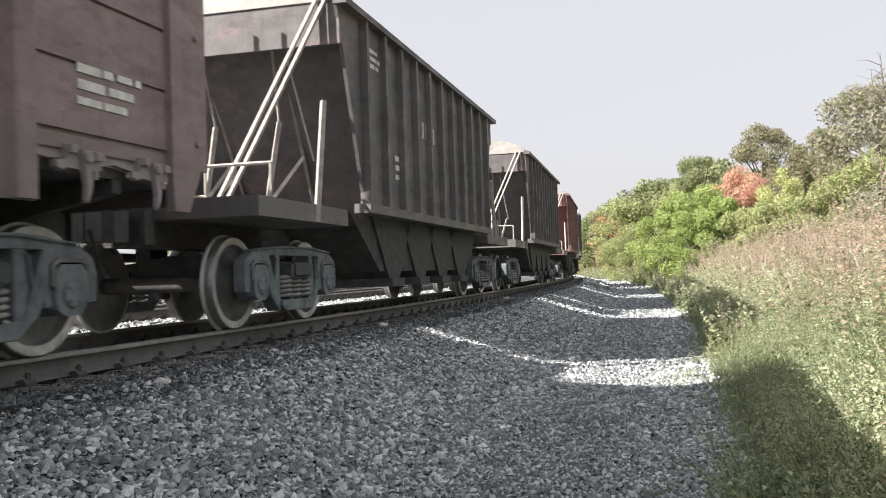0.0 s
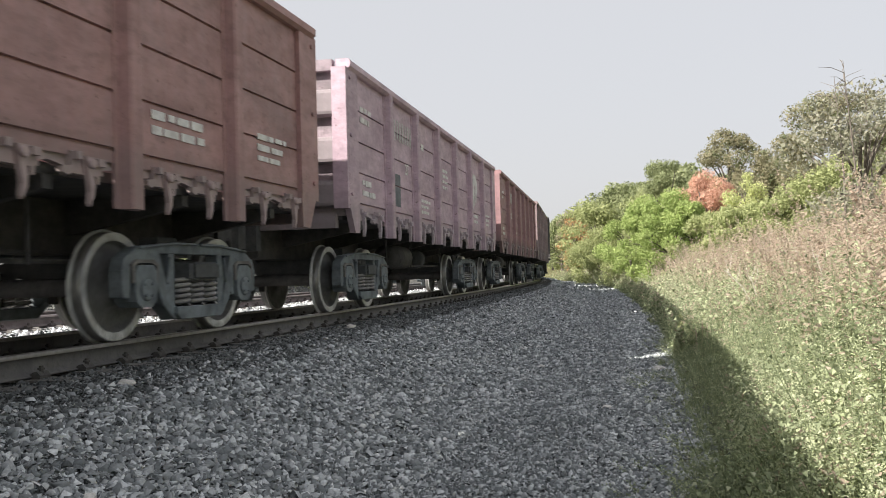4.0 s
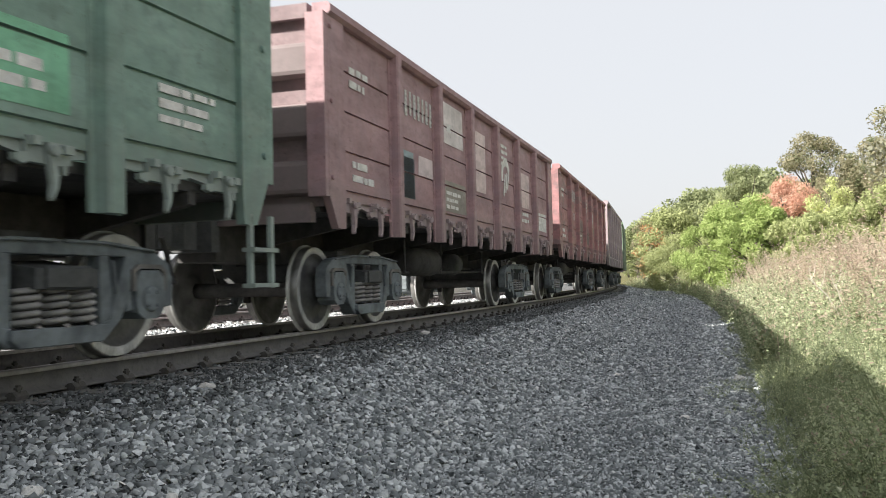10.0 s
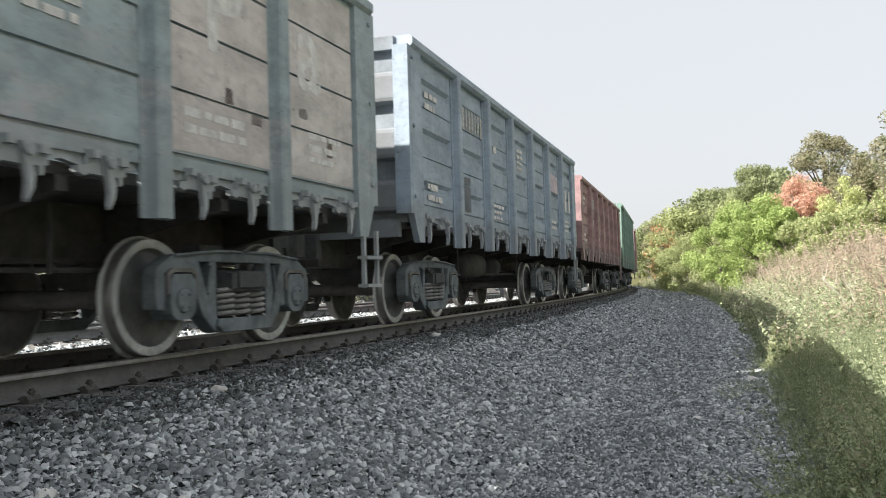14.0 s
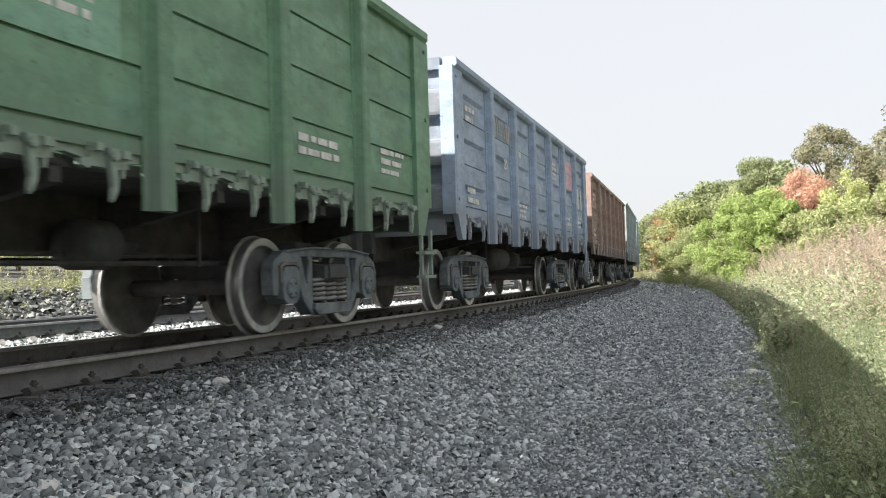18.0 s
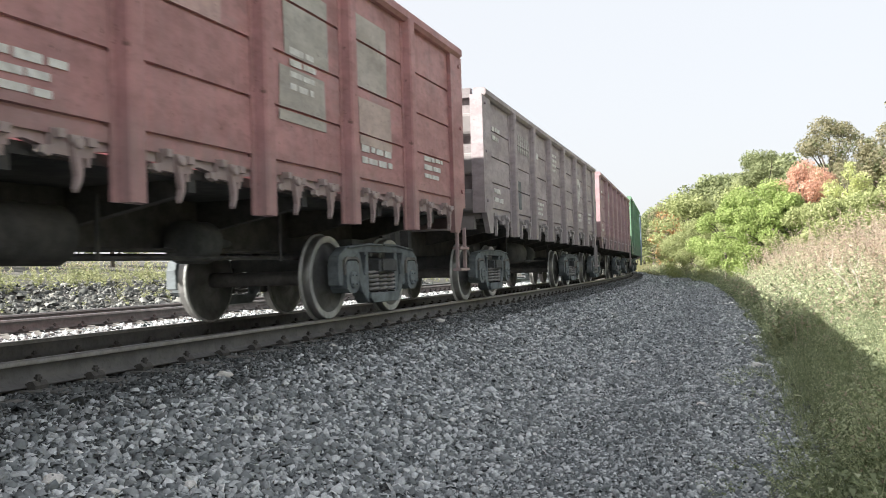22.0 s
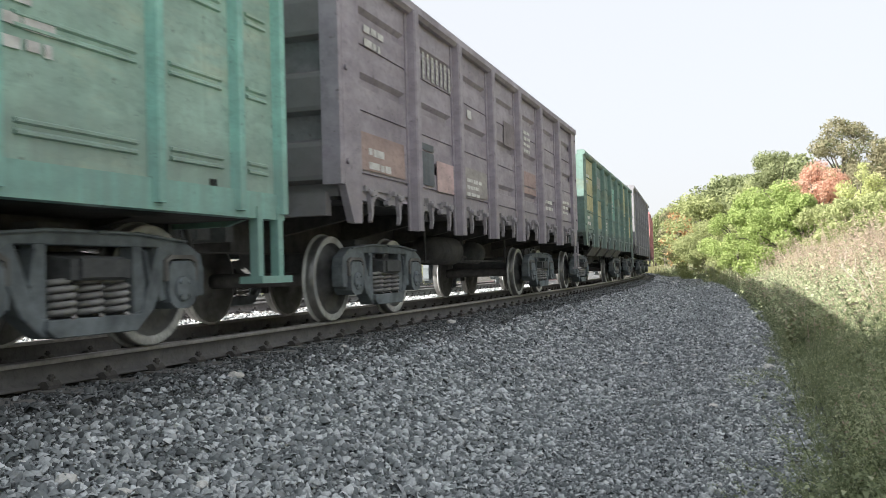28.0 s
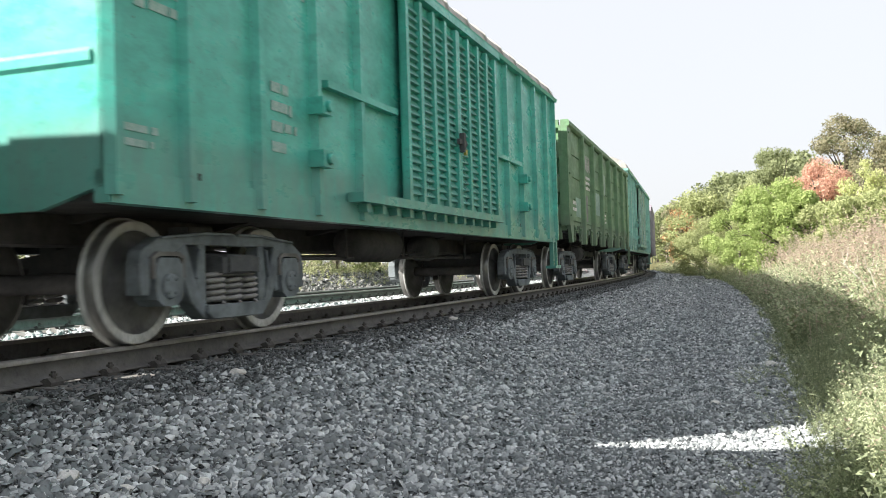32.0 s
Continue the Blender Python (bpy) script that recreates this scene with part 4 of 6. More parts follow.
# wagon, from, to along the side, lower and upper edge, colour
PATCHES = (
    (5, -5.9, -4.45, 1.6, 1.98, RED5), (5, -5.9, -5.0, 2.5, 2.95, GRN5), (5, -5.9, -4.45, 2.0, 2.45, GRN5), (5, -5.5, -4.45, 2.97, 3.4, (104, 66, 64)), (5, -4.2, -2.72, 2.5, 3.0, RED5), (5, -4.2, -2.72, 2.3, 2.46, RED5),
    (5, -3.5, -2.72, 1.6, 2.2, GRN5), (5, -4.2, -2.72, 3.02, 3.4, GRN5), (5, -2.48, -0.98, 2.5, 2.95, (108, 76, 72)), (5, -2.48, -0.98, 1.6, 2.45, GRN5), (5, -0.75, 0.75, 1.56, 2.95, (112, 76, 74)), (5, -0.75, 0.75, 2.97, 3.4, (74, 104, 90)),
    (5, 1.0, 2.48, 1.6, 2.4, GRN5), (5, 1.0, 2.48, 2.5, 2.95, (80, 108, 84)), (5, 2.72, 4.2, 1.56, 2.95, (102, 84, 82)), (5, 4.46, 5.9, 1.56, 3.3, (94, 96, 90)),
    (8, -4.2, -3.6, 1.6, 2.2, (84, 104, 110)), (8, -3.4, -2.8, 1.9, 2.2, (160, 132, 134)), (8, -2.4, -1.2, 2.55, 3.15, (158, 138, 138)), (8, -0.6, 0.2, 2.0, 3.0, (150, 130, 130)), (8, 2.9, 3.9, 2.0, 2.7, (146, 126, 126)),
    (8, -2.4, -1.1, 1.55, 2.0, (98, 92, 84)), (8, 4.6, 5.8, 1.6, 2.0, (160, 146, 146)), (7, -2.3, -1.0, 1.6, 2.3, (92, 70, 68)), (7, 0.0, 0.8, 1.6, 2.0, (88, 68, 66)), (7, 2.9, 3.7, 1.9, 2.4, (84, 70, 68)),
    (9, -4.2, -2.8, 2.2, 2.7, (78, 122, 108)), (9, -2.3, -1.0, 1.7, 2.5, (82, 122, 106)), (9, -0.7, 0.3, 1.6, 2.6, (86, 122, 104)), (9, 2.8, 4.0, 1.6, 2.1, (60, 130, 96)), (9, -6.0, -4.5, 1.6, 2.1, (88, 126, 100)),
    (10, -2.4, -1.0, 1.9, 2.6, (116, 92, 88)), (10, -0.7, 0.6, 1.8, 2.7, (118, 92, 89)),
    (12, 2.72, 4.2, 1.5, 3.46, (138, 131, 129)), (12, 4.46, 5.9, 1.5, 3.46, (139, 133, 130)), (12, 3.5, 3.62, 2.0, 2.14, (84, 66, 62)), (12, 3.9, 4.06, 1.9, 2.05, (88, 70, 64)), (12, 4.75, 4.9, 2.1, 2.2, (84, 66, 62)), (12, 5.3, 5.42, 1.8, 2.0, (92, 72, 66)), (12, -6.1, -4.5, 2.4, 3.3, (136, 128, 124)),
    (11, 2.8, 4.1, 2.55, 3.0, (132, 118, 128)), (14, 2.8, 4.2, 2.6, 3.3, (150, 110, 126)),
    (15, -6.0, -4.45, 1.6, 2.05, (64, 118, 96)), (15, -4.2, -2.7, 2.6, 3.3, (66, 120, 102)), (15, -3.7, -3.4, 2.0, 2.5, (68, 118, 98)), (15, -2.4, -1.0, 2.5, 2.95, (70, 120, 102)), (15, -0.7, 0.5, 2.0, 2.9, (70, 118, 94)),
    (15, -2.4, -1.1, 1.6, 2.0, (82, 124, 108)), (15, -5.9, -4.8, 2.75, 3.2, (70, 122, 108)), (18, -3.3, -2.75, 2.6, 3.0, (142, 116, 112)), (18, 1.3, 2.2, 2.5, 3.2, (118, 114, 108)), (18, 1.2, 2.1, 1.9, 2.4, (118, 112, 106)), (18, 2.9, 3.7, 2.5, 3.3, (122, 114, 108)), (18, 2.9, 3.8, 1.9, 2.4, (130, 110, 104)), (18, -0.5, 0.3, 2.5, 3.3, (138, 104, 102)),
    (1, -4.2, -3.4, 1.75, 2.4, (88, 88, 88)), (1, -2.4, -1.6, 2.3, 3.0, (118, 84, 84)), (1, -3.3, -2.8, 1.6, 2.1, (128, 98, 94)),
    (21, -6.0, -4.5, 2.0, 3.3, (132, 128, 74)), (21, -4.2, -2.8, 1.6, 2.4, (112, 108, 66)), (21, -0.7, 0.7, 2.0, 3.0, (64, 124, 112)), (21, 2.8, 4.2, 2.3, 3.3, (128, 130, 84)), (21, 4.6, 6.0, 1.6, 2.4, (130, 120, 70)),
    (22, -3.45, -2.75, 1.55, 1.95, (146, 118, 118)), (22, -2.4, -1.1, 1.6, 2.0, (112, 106, 104)), (22, 0.0, 0.8, 2.6, 3.0, (92, 82, 86)), (22, -6.1, -4.6, 1.6, 2.0, (120, 96, 90)), (22, 1.2, 2.3, 1.9, 2.3, (116, 90, 88)),
)
# height of each body over the rails
TOPS = {1: 3.6, 2: 3.44, 3: 3.38, 4: 3.45, 5: 3.62, 6: 3.66, 7: 3.43, 8: 3.38, 9: 3.76, 10: 3.4, 11: 3.63, 12: 3.66, 13: 3.45, 14: 3.66, 15: 3.68, 16: 3.42, 17: 3.38, 18: 3.7, 19: 3.5,
        20: 3.76, 21: 3.45, 22: 3.76}
GONDOLAS = {}
for k, style, shade, patch, amount, words in LIST:
    pm = paint("gondola paint", shade, patch, amount, k * 1.7, dull=0.0, grain=3.2 if k in (1, 7) else 1.0)
    lm = paint("dusty latch paint", tuple(0.6 * v + 0.4 * 140 for v in shade), (120, 118, 114), 0.6, k * 2.3, 0.5, 0.75, 0.0)
    # End walls: wagon colour greyed darker, for grime and for the gap's shade
    em = paint("grimy shade-darkened end paint", tuple(0.62 * v + 0.38 * 58 for v in shade), (62, 60, 60), 0.5, k * 3.1, 0.3, 0.7, 0.1)
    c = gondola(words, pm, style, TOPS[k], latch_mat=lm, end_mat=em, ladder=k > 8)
    GONDOLAS[k] = c
    add(c, -(k - 8) * GL, 8.65)
    rnd = random.Random(k)
    up = 0.75 * (TOPS[k] - 3.55)
    mark(c, 1, -3.42, 3.12 + up, 1.36, 0.36, white_mark, 1, None, 8)
    mark(c, 1, -5.4, 3.0 + up, 0.6, 0.3, white_mark, 2)
    mark(c, 1, -5.3, 1.85, 0.7, 0.3, white_mark, 2)
    mark(c, 1, -1.75, 1.85, 0.8, 0.3, white_mark, 3)
    mark(c, 1, 0.05 if k % 2 else 1.7, 3.05 if k % 3 else 2.6, 0.6, 0.45, white_mark, 4)
    mark(c, 1, 3.4, 1.9, 0.9, 0.26, white_mark, 2)
    mark(c, 1, 5.3, 2.0, 0.8, 0.34, white_mark, 3)
    if k in REGION:
        figures(c, REGION[k], -3.25, 2.3 + up, 0.25, white_mark)
    mark(c, 1, -1.9, 2.85, 0.3, 0.2, white_mark, 1)
    if k not in (1, 12, 14, 13):
        touch_up(c, -4.15, -3.55, 1.6, 2.12, (60, 68, 76), None, TOPS[k])
    if k in (6, 7, 8, 10, 16, 3, 17, 19):
        emblem(c, 1.75 if k in (6, 7, 8, 10, 16) else 3.45, 2.45 if TOPS[k] < 3.5 else 2.6, 0.42 if k == 3 else 0.36, k == 3)
for k, *p in PATCHES:
    touch_up(GONDOLAS[k], *p, None, TOPS[k])
for i, (y, w, h) in enumerate(((-4.0, 0.5, 0.9), (-3.4, 0.35, 1.0), (-2.95, 0.4, 0.85), (-2.1, 0.45, 0.9), (-1.5, 0.3, 0.8), (-1.15, 0.4, 0.7), (0.1, 0.5, 0.7), (0.8, 0.35, 0.6))):
    mark(GONDOLAS[4], 1, y, 2.35, w, h, blue_mark if i % 2 else white_mark, 3, None, 1 + i % 2)
for k, y in ((11, 5.2), (14, 5.2)):
    for d in (-0.55, 0.0, 0.5):
        mark(GONDOLAS[k], 1, y + d, 2.75, 0.42, 0.62, white_mark, 1, None, 1)
for word, y in (("P", 3.2), ("a", 4.7)):
    figures(GONDOLAS[12], word, y, 2.4, 1.15, white_mark)
for q in (-1, 1):
    for y in (-3.0, -1.0, 1.0, 3.0):
        bm = bmesh.new()
        prism(bm, [(q * 1.42, 1.26), (q * 1.48, 1.24), (q * 1.2, 0.86), (q * 1.14, 0.88)], "y", y - 0.8, y + 0.8)
        part("hatch_flap", bm, sleeper_mat, GONDOLAS[21], "hanging grey hatch flap")

pm24 = paint("gondola paint", (68, 92, 68), (72, 85, 67), 0.4, 44.0, dull=0.0)
base22 = -(22 - 8) * GL
add(boxcar("weathered pale teal boxcar with peeling beige patches and slatted doors", paint("teal boxcar paint", (96, 134, 126), (104, 134, 124), 0.3, 7.7, 0.3, 0.42, 0.0), roof_grey, 8.1, 12.2,
           (3.0, 4.0, 5.0, 6.4, 7.4, 8.05), "planks", paint("peeling teal door paint", (112, 140, 130), (98, 84, 76), 0.2, 8.8, 0.35, 0.5, 0.1, 2.5),
           paint("faded boxcar sheet paint", (108, 130, 121), (122, 129, 113), 0.45, 9.4, 0.35, 0.5, 0.0)), base22 - 13.92 / 2 - 16.9 / 2, 12.2)
BOX = TRAIN[-1][0]
for p in ((-7.9, -7.5, 1.3, 2.6, (134, 136, 98)), (-6.3, -5.2, 2.5, 3.1, (138, 134, 106)), (-4.85, -4.15, 1.3, 2.3, (74, 132, 122)), (-6.2, -5.75, 1.5, 2.05, (66, 70, 78)), (-4.85, -4.2, 2.9, 3.4, (120, 108, 84)),
          (-3.85, -3.2, 1.4, 2.2, (122, 138, 124))):
    touch_up(BOX, *p, 1.4035)
for i, y in enumerate((3.85, 4.95, 6.05)):
    bm = bmesh.new()
    prism(bm, [(y - 0.3, 3.2), (y, 2.85), (y + 0.3, 3.2), (y, 3.6)], "x", 1.407, 1.412)
    part("warning_diamond", bm, red_mark, BOX, "faded red diamond")
mark(BOX, 1, -4.0, 3.5, 0.9, 0.4, white_mark, 1, 1.41, 8)
mark(BOX, 1, -5.9, 3.2, 0.5, 0.3, white_mark, 2, 1.41)
mark(BOX, 1, 5.2, 2.2, 0.6, 0.4, white_mark, 3, 1.41)
c = gondola("olive green gondola wagon with faded lettering", pm24, "lapped", 3.76)
GONDOLAS[24] = c
add(c, base22 - 13.92 - 16.9, 8.65)
mark(c, 1, 3.3, 2.95, 0.9, 0.3, white_mark, 2)
mark(c, 1, -3.42, 3.28, 1.3, 0.42, white_mark, 1, None, 8)
mark(c, 1, -5.3, 2.0, 1.0, 0.3, white_mark, 2)
mark(c, 1, -3.2, 2.75, 0.9, 0.4, white_mark, 3)
mark(c, 1, 0.1, 1.95, 0.6, 0.3, white_mark, 3)
touch_up(c, -4.1, -3.3, 1.6, 2.25, (82, 78, 84))
touch_up(c, -2.4, -1.0, 1.85, 2.45, (86, 116, 106))
touch_up(c, -0.7, 0.3, 2.5, 3.1, (88, 112, 100))
touch_up(c, -5.2, -4.5, 1.65, 2.1, (90, 124, 108))
touch_up(c, 2.9, 3.5, 2.1, 2.8, (122, 112, 92))
add(boxcar("bright emerald green boxcar with louvred double doors", paint("emerald boxcar paint", (53, 120, 110), (46, 110, 99), 0.3, 2.2, 0.14, 0.3, 0.0), roof_grey, 6.9, 10.0,
           (3.0, 4.0, 5.05, 6.05, 6.85), "slats"), base22 - 13.92 - 16.9 - 14.22, 10.0)
BOX2 = TRAIN[-1][0]
bm = bmesh.new()
box(bm, 1.58, 1.62, -0.16, 0.16, 2.2, 2.27)
box(bm, 1.58, 1.65, -0.05, 0.03, 2.1, 2.36)
part("door_lock", bm, steel_dark, BOX2, "dark steel door lock")
bm = bmesh.new()
box(bm, 1.62, 1.655, 0.0, 0.06, 2.06, 2.13)
part("door_seal", bm, seal_yellow, BOX2, "small yellow door seal")
mark(BOX2, 1, -4.6, 3.4, 1.0, 0.4, faint_mark, 1, 1.403, 8)
mark(BOX2, 1, -4.55, 2.2, 0.5, 0.7, faint_mark, 4, 1.403)
mark(BOX2, 1, -6.2, 2.6, 0.8, 0.3, faint_mark, 2, 1.403)
mark(BOX2, 1, -6.5, 1.55, 0.5, 0.2, faint_mark, 2, 1.403)
mark(BOX2, 1, 5.3, 3.2, 0.5, 0.4, faint_mark, 3, 1.403)
mark(BOX2, 1, 5.3, 1.5, 0.6, 0.2, faint_mark, 1, 1.403)
# Out of view behind the boxcar: height and place set to shape the shadow
c = gondola("unseen low gondola wagon following the boxcar, added for its shadow", paint("gondola paint", (112, 90, 86), (100, 80, 76), 0.4, 51.0), "lapped", 3.12)
GONDOLAS[26] = c
add(c, base22 - 13.92 - 16.9 - 14.22 - 14.6, 8.65)


def car_pose(s, base):
    """The wagon stands on the chord between its bogies."""
    a, b = along(s - base / 2, 0), along(s + base / 2, 0)
    d = b - a
    return pose(*((a + b) / 2), 0, 0, math.degrees(math.atan2(-d.x, d.y)))


def motions():
    for car, centre, base in TRAIN:
        walk(car, [(float(t), car_pose(S(t) + centre, base)) for t in range(33)])
        # wheels are turned while the wagon is close by
        near = [f / FPS for f in range(0, 32 * FPS + 1) if -12 < S(f / FPS) + centre < 32]
        if len(near) < 2:
            continue
        times = sorted({0.0, *near, 32.0})
        for ws in [o for o in car.children if o.name.startswith("wheelset")]:
            lo = ws.location.copy()
            rows = []
            for t in times:
                tt = min(max(t, near[0]), near[-1])
                rows.append((t, pose(*lo, -math.degrees((S(tt) + centre) / WHEEL_R))))
            walk(ws, rows)


# ---- the ground ----
def ground_z(s, u):
    """Height of the ground over the rail top, by its distance from the line."""
    prof = ((-600, 3.0), (-60, 3.0), (-22, 1.1), (-16, 0.75), (-12.6, 0.42), (-9.3, -0.5), (-8.0, -0.45), (-6.9, -0.24), (-3.7, -0.24), (-3.1, -0.3), (-1.7, -0.22), (1.55, -0.205), (1.95, -0.27), (3.5, -0.77),
            (5.2, -0.81), (6.3, -0.71), (8.0, -0.3), (12, 0.25), (20, 1.1), (45, 2.6), (120, 5.0), (600, 8.0), (9000, 8.0))
    return float(np.interp(u, [p[0] for p in prof], [p[1] for p in prof]))


def uneven(s, u):
    """Small humps of the ground, low on the trodden path and higher in the weeds."""
    if not (1.6 < u < 60 and -20 < s < 120):
        return 0.0
    if u < 5.7 and s > 26:
        return 0.0
    w = float(np.interp(u, (1.6, 1.9, 3.4, 3.8, 5.6, 6.6), (0.0, 0.03, 0.03, 0.02, 0.03, 0.1)))
    return noise.noise((s * 0.7, u * 0.9, 0)) * w + noise.noise((s * 2.3, u * 2.3, 4)) * w * 0.4


def ground_patch():
    us = [-480, -300, -150, -80, -50, -30, -22, -18, -16, -14, -12.6, -11.5, -10.3, -9.3, -8.6, -8, -7.4, -6.9, -6.2, -5.3, -4.4, -3.7, -3.4, -3.1, -2.7, -2.2, -1.7, -1.2, -0.6, 0, 0.6, 1.2, 1.5]
    us += list(np.arange(1.7, 9.0, 0.15)) + [9.4, 10, 11, 12, 14, 17, 20, 25, 32, 45, 70, 120, 250, 600, 1500, 4500]
    ss = [-1500, -1100, -700, -450, -300, -200, -140, -100, -70, -50, -35, -25, -18, -12, -8] + list(np.arange(-5, 30, 0.3)) + list(np.arange(30, 70, 1.0)) + [74, 80, 88, 100, 115, 135, 160, 200, 260, 340, 450, 700, 1100, 1500]
    verts, faces = [], []
    for s in ss:
        for u in us:
            z = ground_z(s, u)
            verts.append(along(s, u, z + uneven(s, u)))
    n = len(us)
    for i in range(len(ss) - 1):
        for j in range(n - 1):
            a = i * n + j
            faces.append((a, a + 1, a + n + 1, a + n))
    return verts, faces


g = Mat("ballast and soil", 0.95, 0, 0.2)
cell = g.voronoi(46.0)
cellc = g.voronoi(46.0, "Color")
big = g.noise(0.8, 4)
fine = g.noise(40, 4)
# Dark base colour stands in for shade in the gaps between loose stones
stone_c = g.mix(g.ramp(cellc, 0.1, 0.9), (0.055, 0.06, 0.063), (0.16, 0.17, 0.176))
stone_c = g.mix(g.ramp(big, 0.35, 0.65, 0, 0.5), stone_c, (0.07, 0.076, 0.078))
# soil and grass roots away from the line
sep = g.n.new("ShaderNodeSeparateXYZ")
g.l.new(g.co, sep.inputs[0])


def math_node(m, op, a, b=None):
    t = m.n.new("ShaderNodeMath")
    t.operation = op
    m.put(t.inputs[0], a)
    if b is not None:
        m.put(t.inputs[1], b)
    return t.outputs[0]


xx = math_node(g, "ADD", sep.outputs["X"], R)
rad = math_node(g, "SQRT", math_node(g, "ADD", math_node(g, "MULTIPLY", xx, xx), math_node(g, "MULTIPLY", sep.outputs["Y"], sep.outputs["Y"])))
off = math_node(g, "ADD", math_node(g, "SUBTRACT", rad, R), g.ramp(g.noise(1.6, 5), 0.3, 0.7, -0.45, 0.45))
soil = g.mix(g.ramp(g.noise(3.0, 5), 0.35, 0.65), (0.07, 0.085, 0.03), (0.13, 0.11, 0.06))
bank = g.mix(g.ramp(g.noise(2.0, 5), 0.35, 0.65), (0.13, 0.125, 0.12), (0.07, 0.072, 0.06))
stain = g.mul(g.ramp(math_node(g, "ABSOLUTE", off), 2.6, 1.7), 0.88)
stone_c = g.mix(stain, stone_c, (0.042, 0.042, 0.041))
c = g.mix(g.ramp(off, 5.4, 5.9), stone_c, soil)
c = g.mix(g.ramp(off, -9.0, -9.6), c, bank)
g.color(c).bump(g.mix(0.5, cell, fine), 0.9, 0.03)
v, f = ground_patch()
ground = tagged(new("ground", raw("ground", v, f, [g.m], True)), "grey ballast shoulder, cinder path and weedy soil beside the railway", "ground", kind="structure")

# ---- loose stones ----
def crushed(name, tint):
    sm = Mat(name, 0.92, 0, 0.3)
    rnd_i = sm.rand(True)
    pw = sm.mul(rnd_i, rnd_i)
    c = sm.mix(sm.ramp(pw, 0.0, 1.0), (0.17, 0.19, 0.197), (0.76, 0.795, 0.81))
    c = sm.mix(sm.ramp(rnd_i, 0.985, 0.99), c, (0.74, 0.75, 0.74))
    c = sm.mix(sm.ramp(sm.noise(60, 3), 0.4, 0.7, 0, 0.35), c, (0.1, 0.1, 0.1))
    c = sm.mix(1.0, c, tint, "MULTIPLY")
    sm.color(c).bump(sm.noise(120, 3), 0.3, 0.004)
    return sm.m


# a chip's upper side: four corners and an off-centre peak
CHIP = (np.array([(1, 0, -0.5), (-1, 0, -0.5), (0, 1, -0.5), (0, -1, -0.5), (0, 0, 1)], float) * 1.1,
        np.array([(0, 2, 4), (2, 1, 4), (1, 3, 4), (3, 0, 4)]))


# a block: four corners below, a smaller crooked face on top
BLOCK = (np.array([(1, 1, -0.7), (-1, 1, -0.7), (-1, -1, -0.7), (1, -1, -0.7), (0.6, 0.6, 0.8), (-0.6, 0.6, 0.8), (-0.6, -0.6, 0.8), (0.6, -0.6, 0.8)], float) * 0.85,
         np.array([(4, 5, 6), (4, 6, 7), (0, 1, 5), (0, 5, 4), (1, 2, 6), (1, 6, 5), (2, 3, 7), (2, 7, 6), (3, 0, 4), (3, 4, 7)]))


def tilts(n, rg):
    """Chips that lie mostly flat, some of them on edge."""
    p = rg.uniform(0, 2 * np.pi, n)
    a, b = rg.normal(0, 0.42, n), rg.normal(0, 0.42, n)
    o, i = np.zeros(n), np.ones(n)
    def m(*r):
        return np.stack(r, -1).reshape(n, 3, 3)
    rz = m(np.cos(p), -np.sin(p), o, np.sin(p), np.cos(p), o, o, o, i)
    rx = m(i, o, o, o, np.cos(a), -np.sin(a), o, np.sin(a), np.cos(a))
    ry = m(np.cos(b), o, np.sin(b), o, i, o, -np.sin(b), o, np.cos(b))
    return rx @ ry @ rz


def stones(name, label, zones, seed, mat):
    """zones: s0, s1, u0, u1, stones a square metre, size, shape"""
    rg = np.random.default_rng(seed)
    allv, allf, base = [], [], 0
    for s0, s1, u0, u1, per, size, (SV, SF) in zones:
        n = int((s1 - s0) * (u1 - u0) * per)
        k = len(SV)
        s, u = rg.uniform(s0, s1, n), rg.uniform(u0, u1, n)
        r = size * np.minimum(rg.lognormal(0, 0.34, n), 1.7) / 2
        z = np.array([ground_z(0, b) + uneven(a, b) for a, b in zip(s, u)]) + r * rg.uniform(0.0, 1.0, n)
        a = s / R
        c = np.stack([(R + u) * np.cos(a) - R, (R + u) * np.sin(a), z], 1)
        shape = (SV[None] + rg.uniform(-0.5, 0.5, (n, k, 3))) * rg.uniform(0.6, 1.45, (n, 1, 3)) * np.array([1, 1, 0.72])
        pts = np.einsum("nij,nkj->nki", tilts(n, rg), shape) * r[:, None, None] + c[:, None]
        allv.append(pts.reshape(-1, 3))
        allf.append((SF[None] + (np.arange(n) * k)[:, None, None]).reshape(-1, 3) + base)
        base += n * k
    return tagged(new(name, raw(name, np.concatenate(allv), np.concatenate(allf), [mat])), label, "gravel", kind="stuff")


stones("ballast", "angular grey crushed-stone ballast beside the rails",
       ((2.5, 7, 1.95, 3.9, 1900, 0.031, BLOCK), (7, 13, 1.95, 3.9, 1600, 0.031, BLOCK), (2.5, 12, 1.6, 1.95, 500, 0.026, BLOCK), (2.5, 9, 1.85, 3.9, 1000, 0.014, CHIP), (13, 22, 1.8, 3.8, 700, 0.036, BLOCK), (22, 45, 1.8, 3.8, 400, 0.045, CHIP),
        (3, 14, 2.0, 3.9, 60, 0.036, BLOCK), (-8, 2.5, 1.8, 3.8, 350, 0.035, CHIP), (45, 100, 1.7, 3.8, 60, 0.1, CHIP), (3, 45, -4.2, -1.5, 200, 0.055, CHIP)), 3, crushed("crushed granite", (1.0, 1.0, 1.0)))
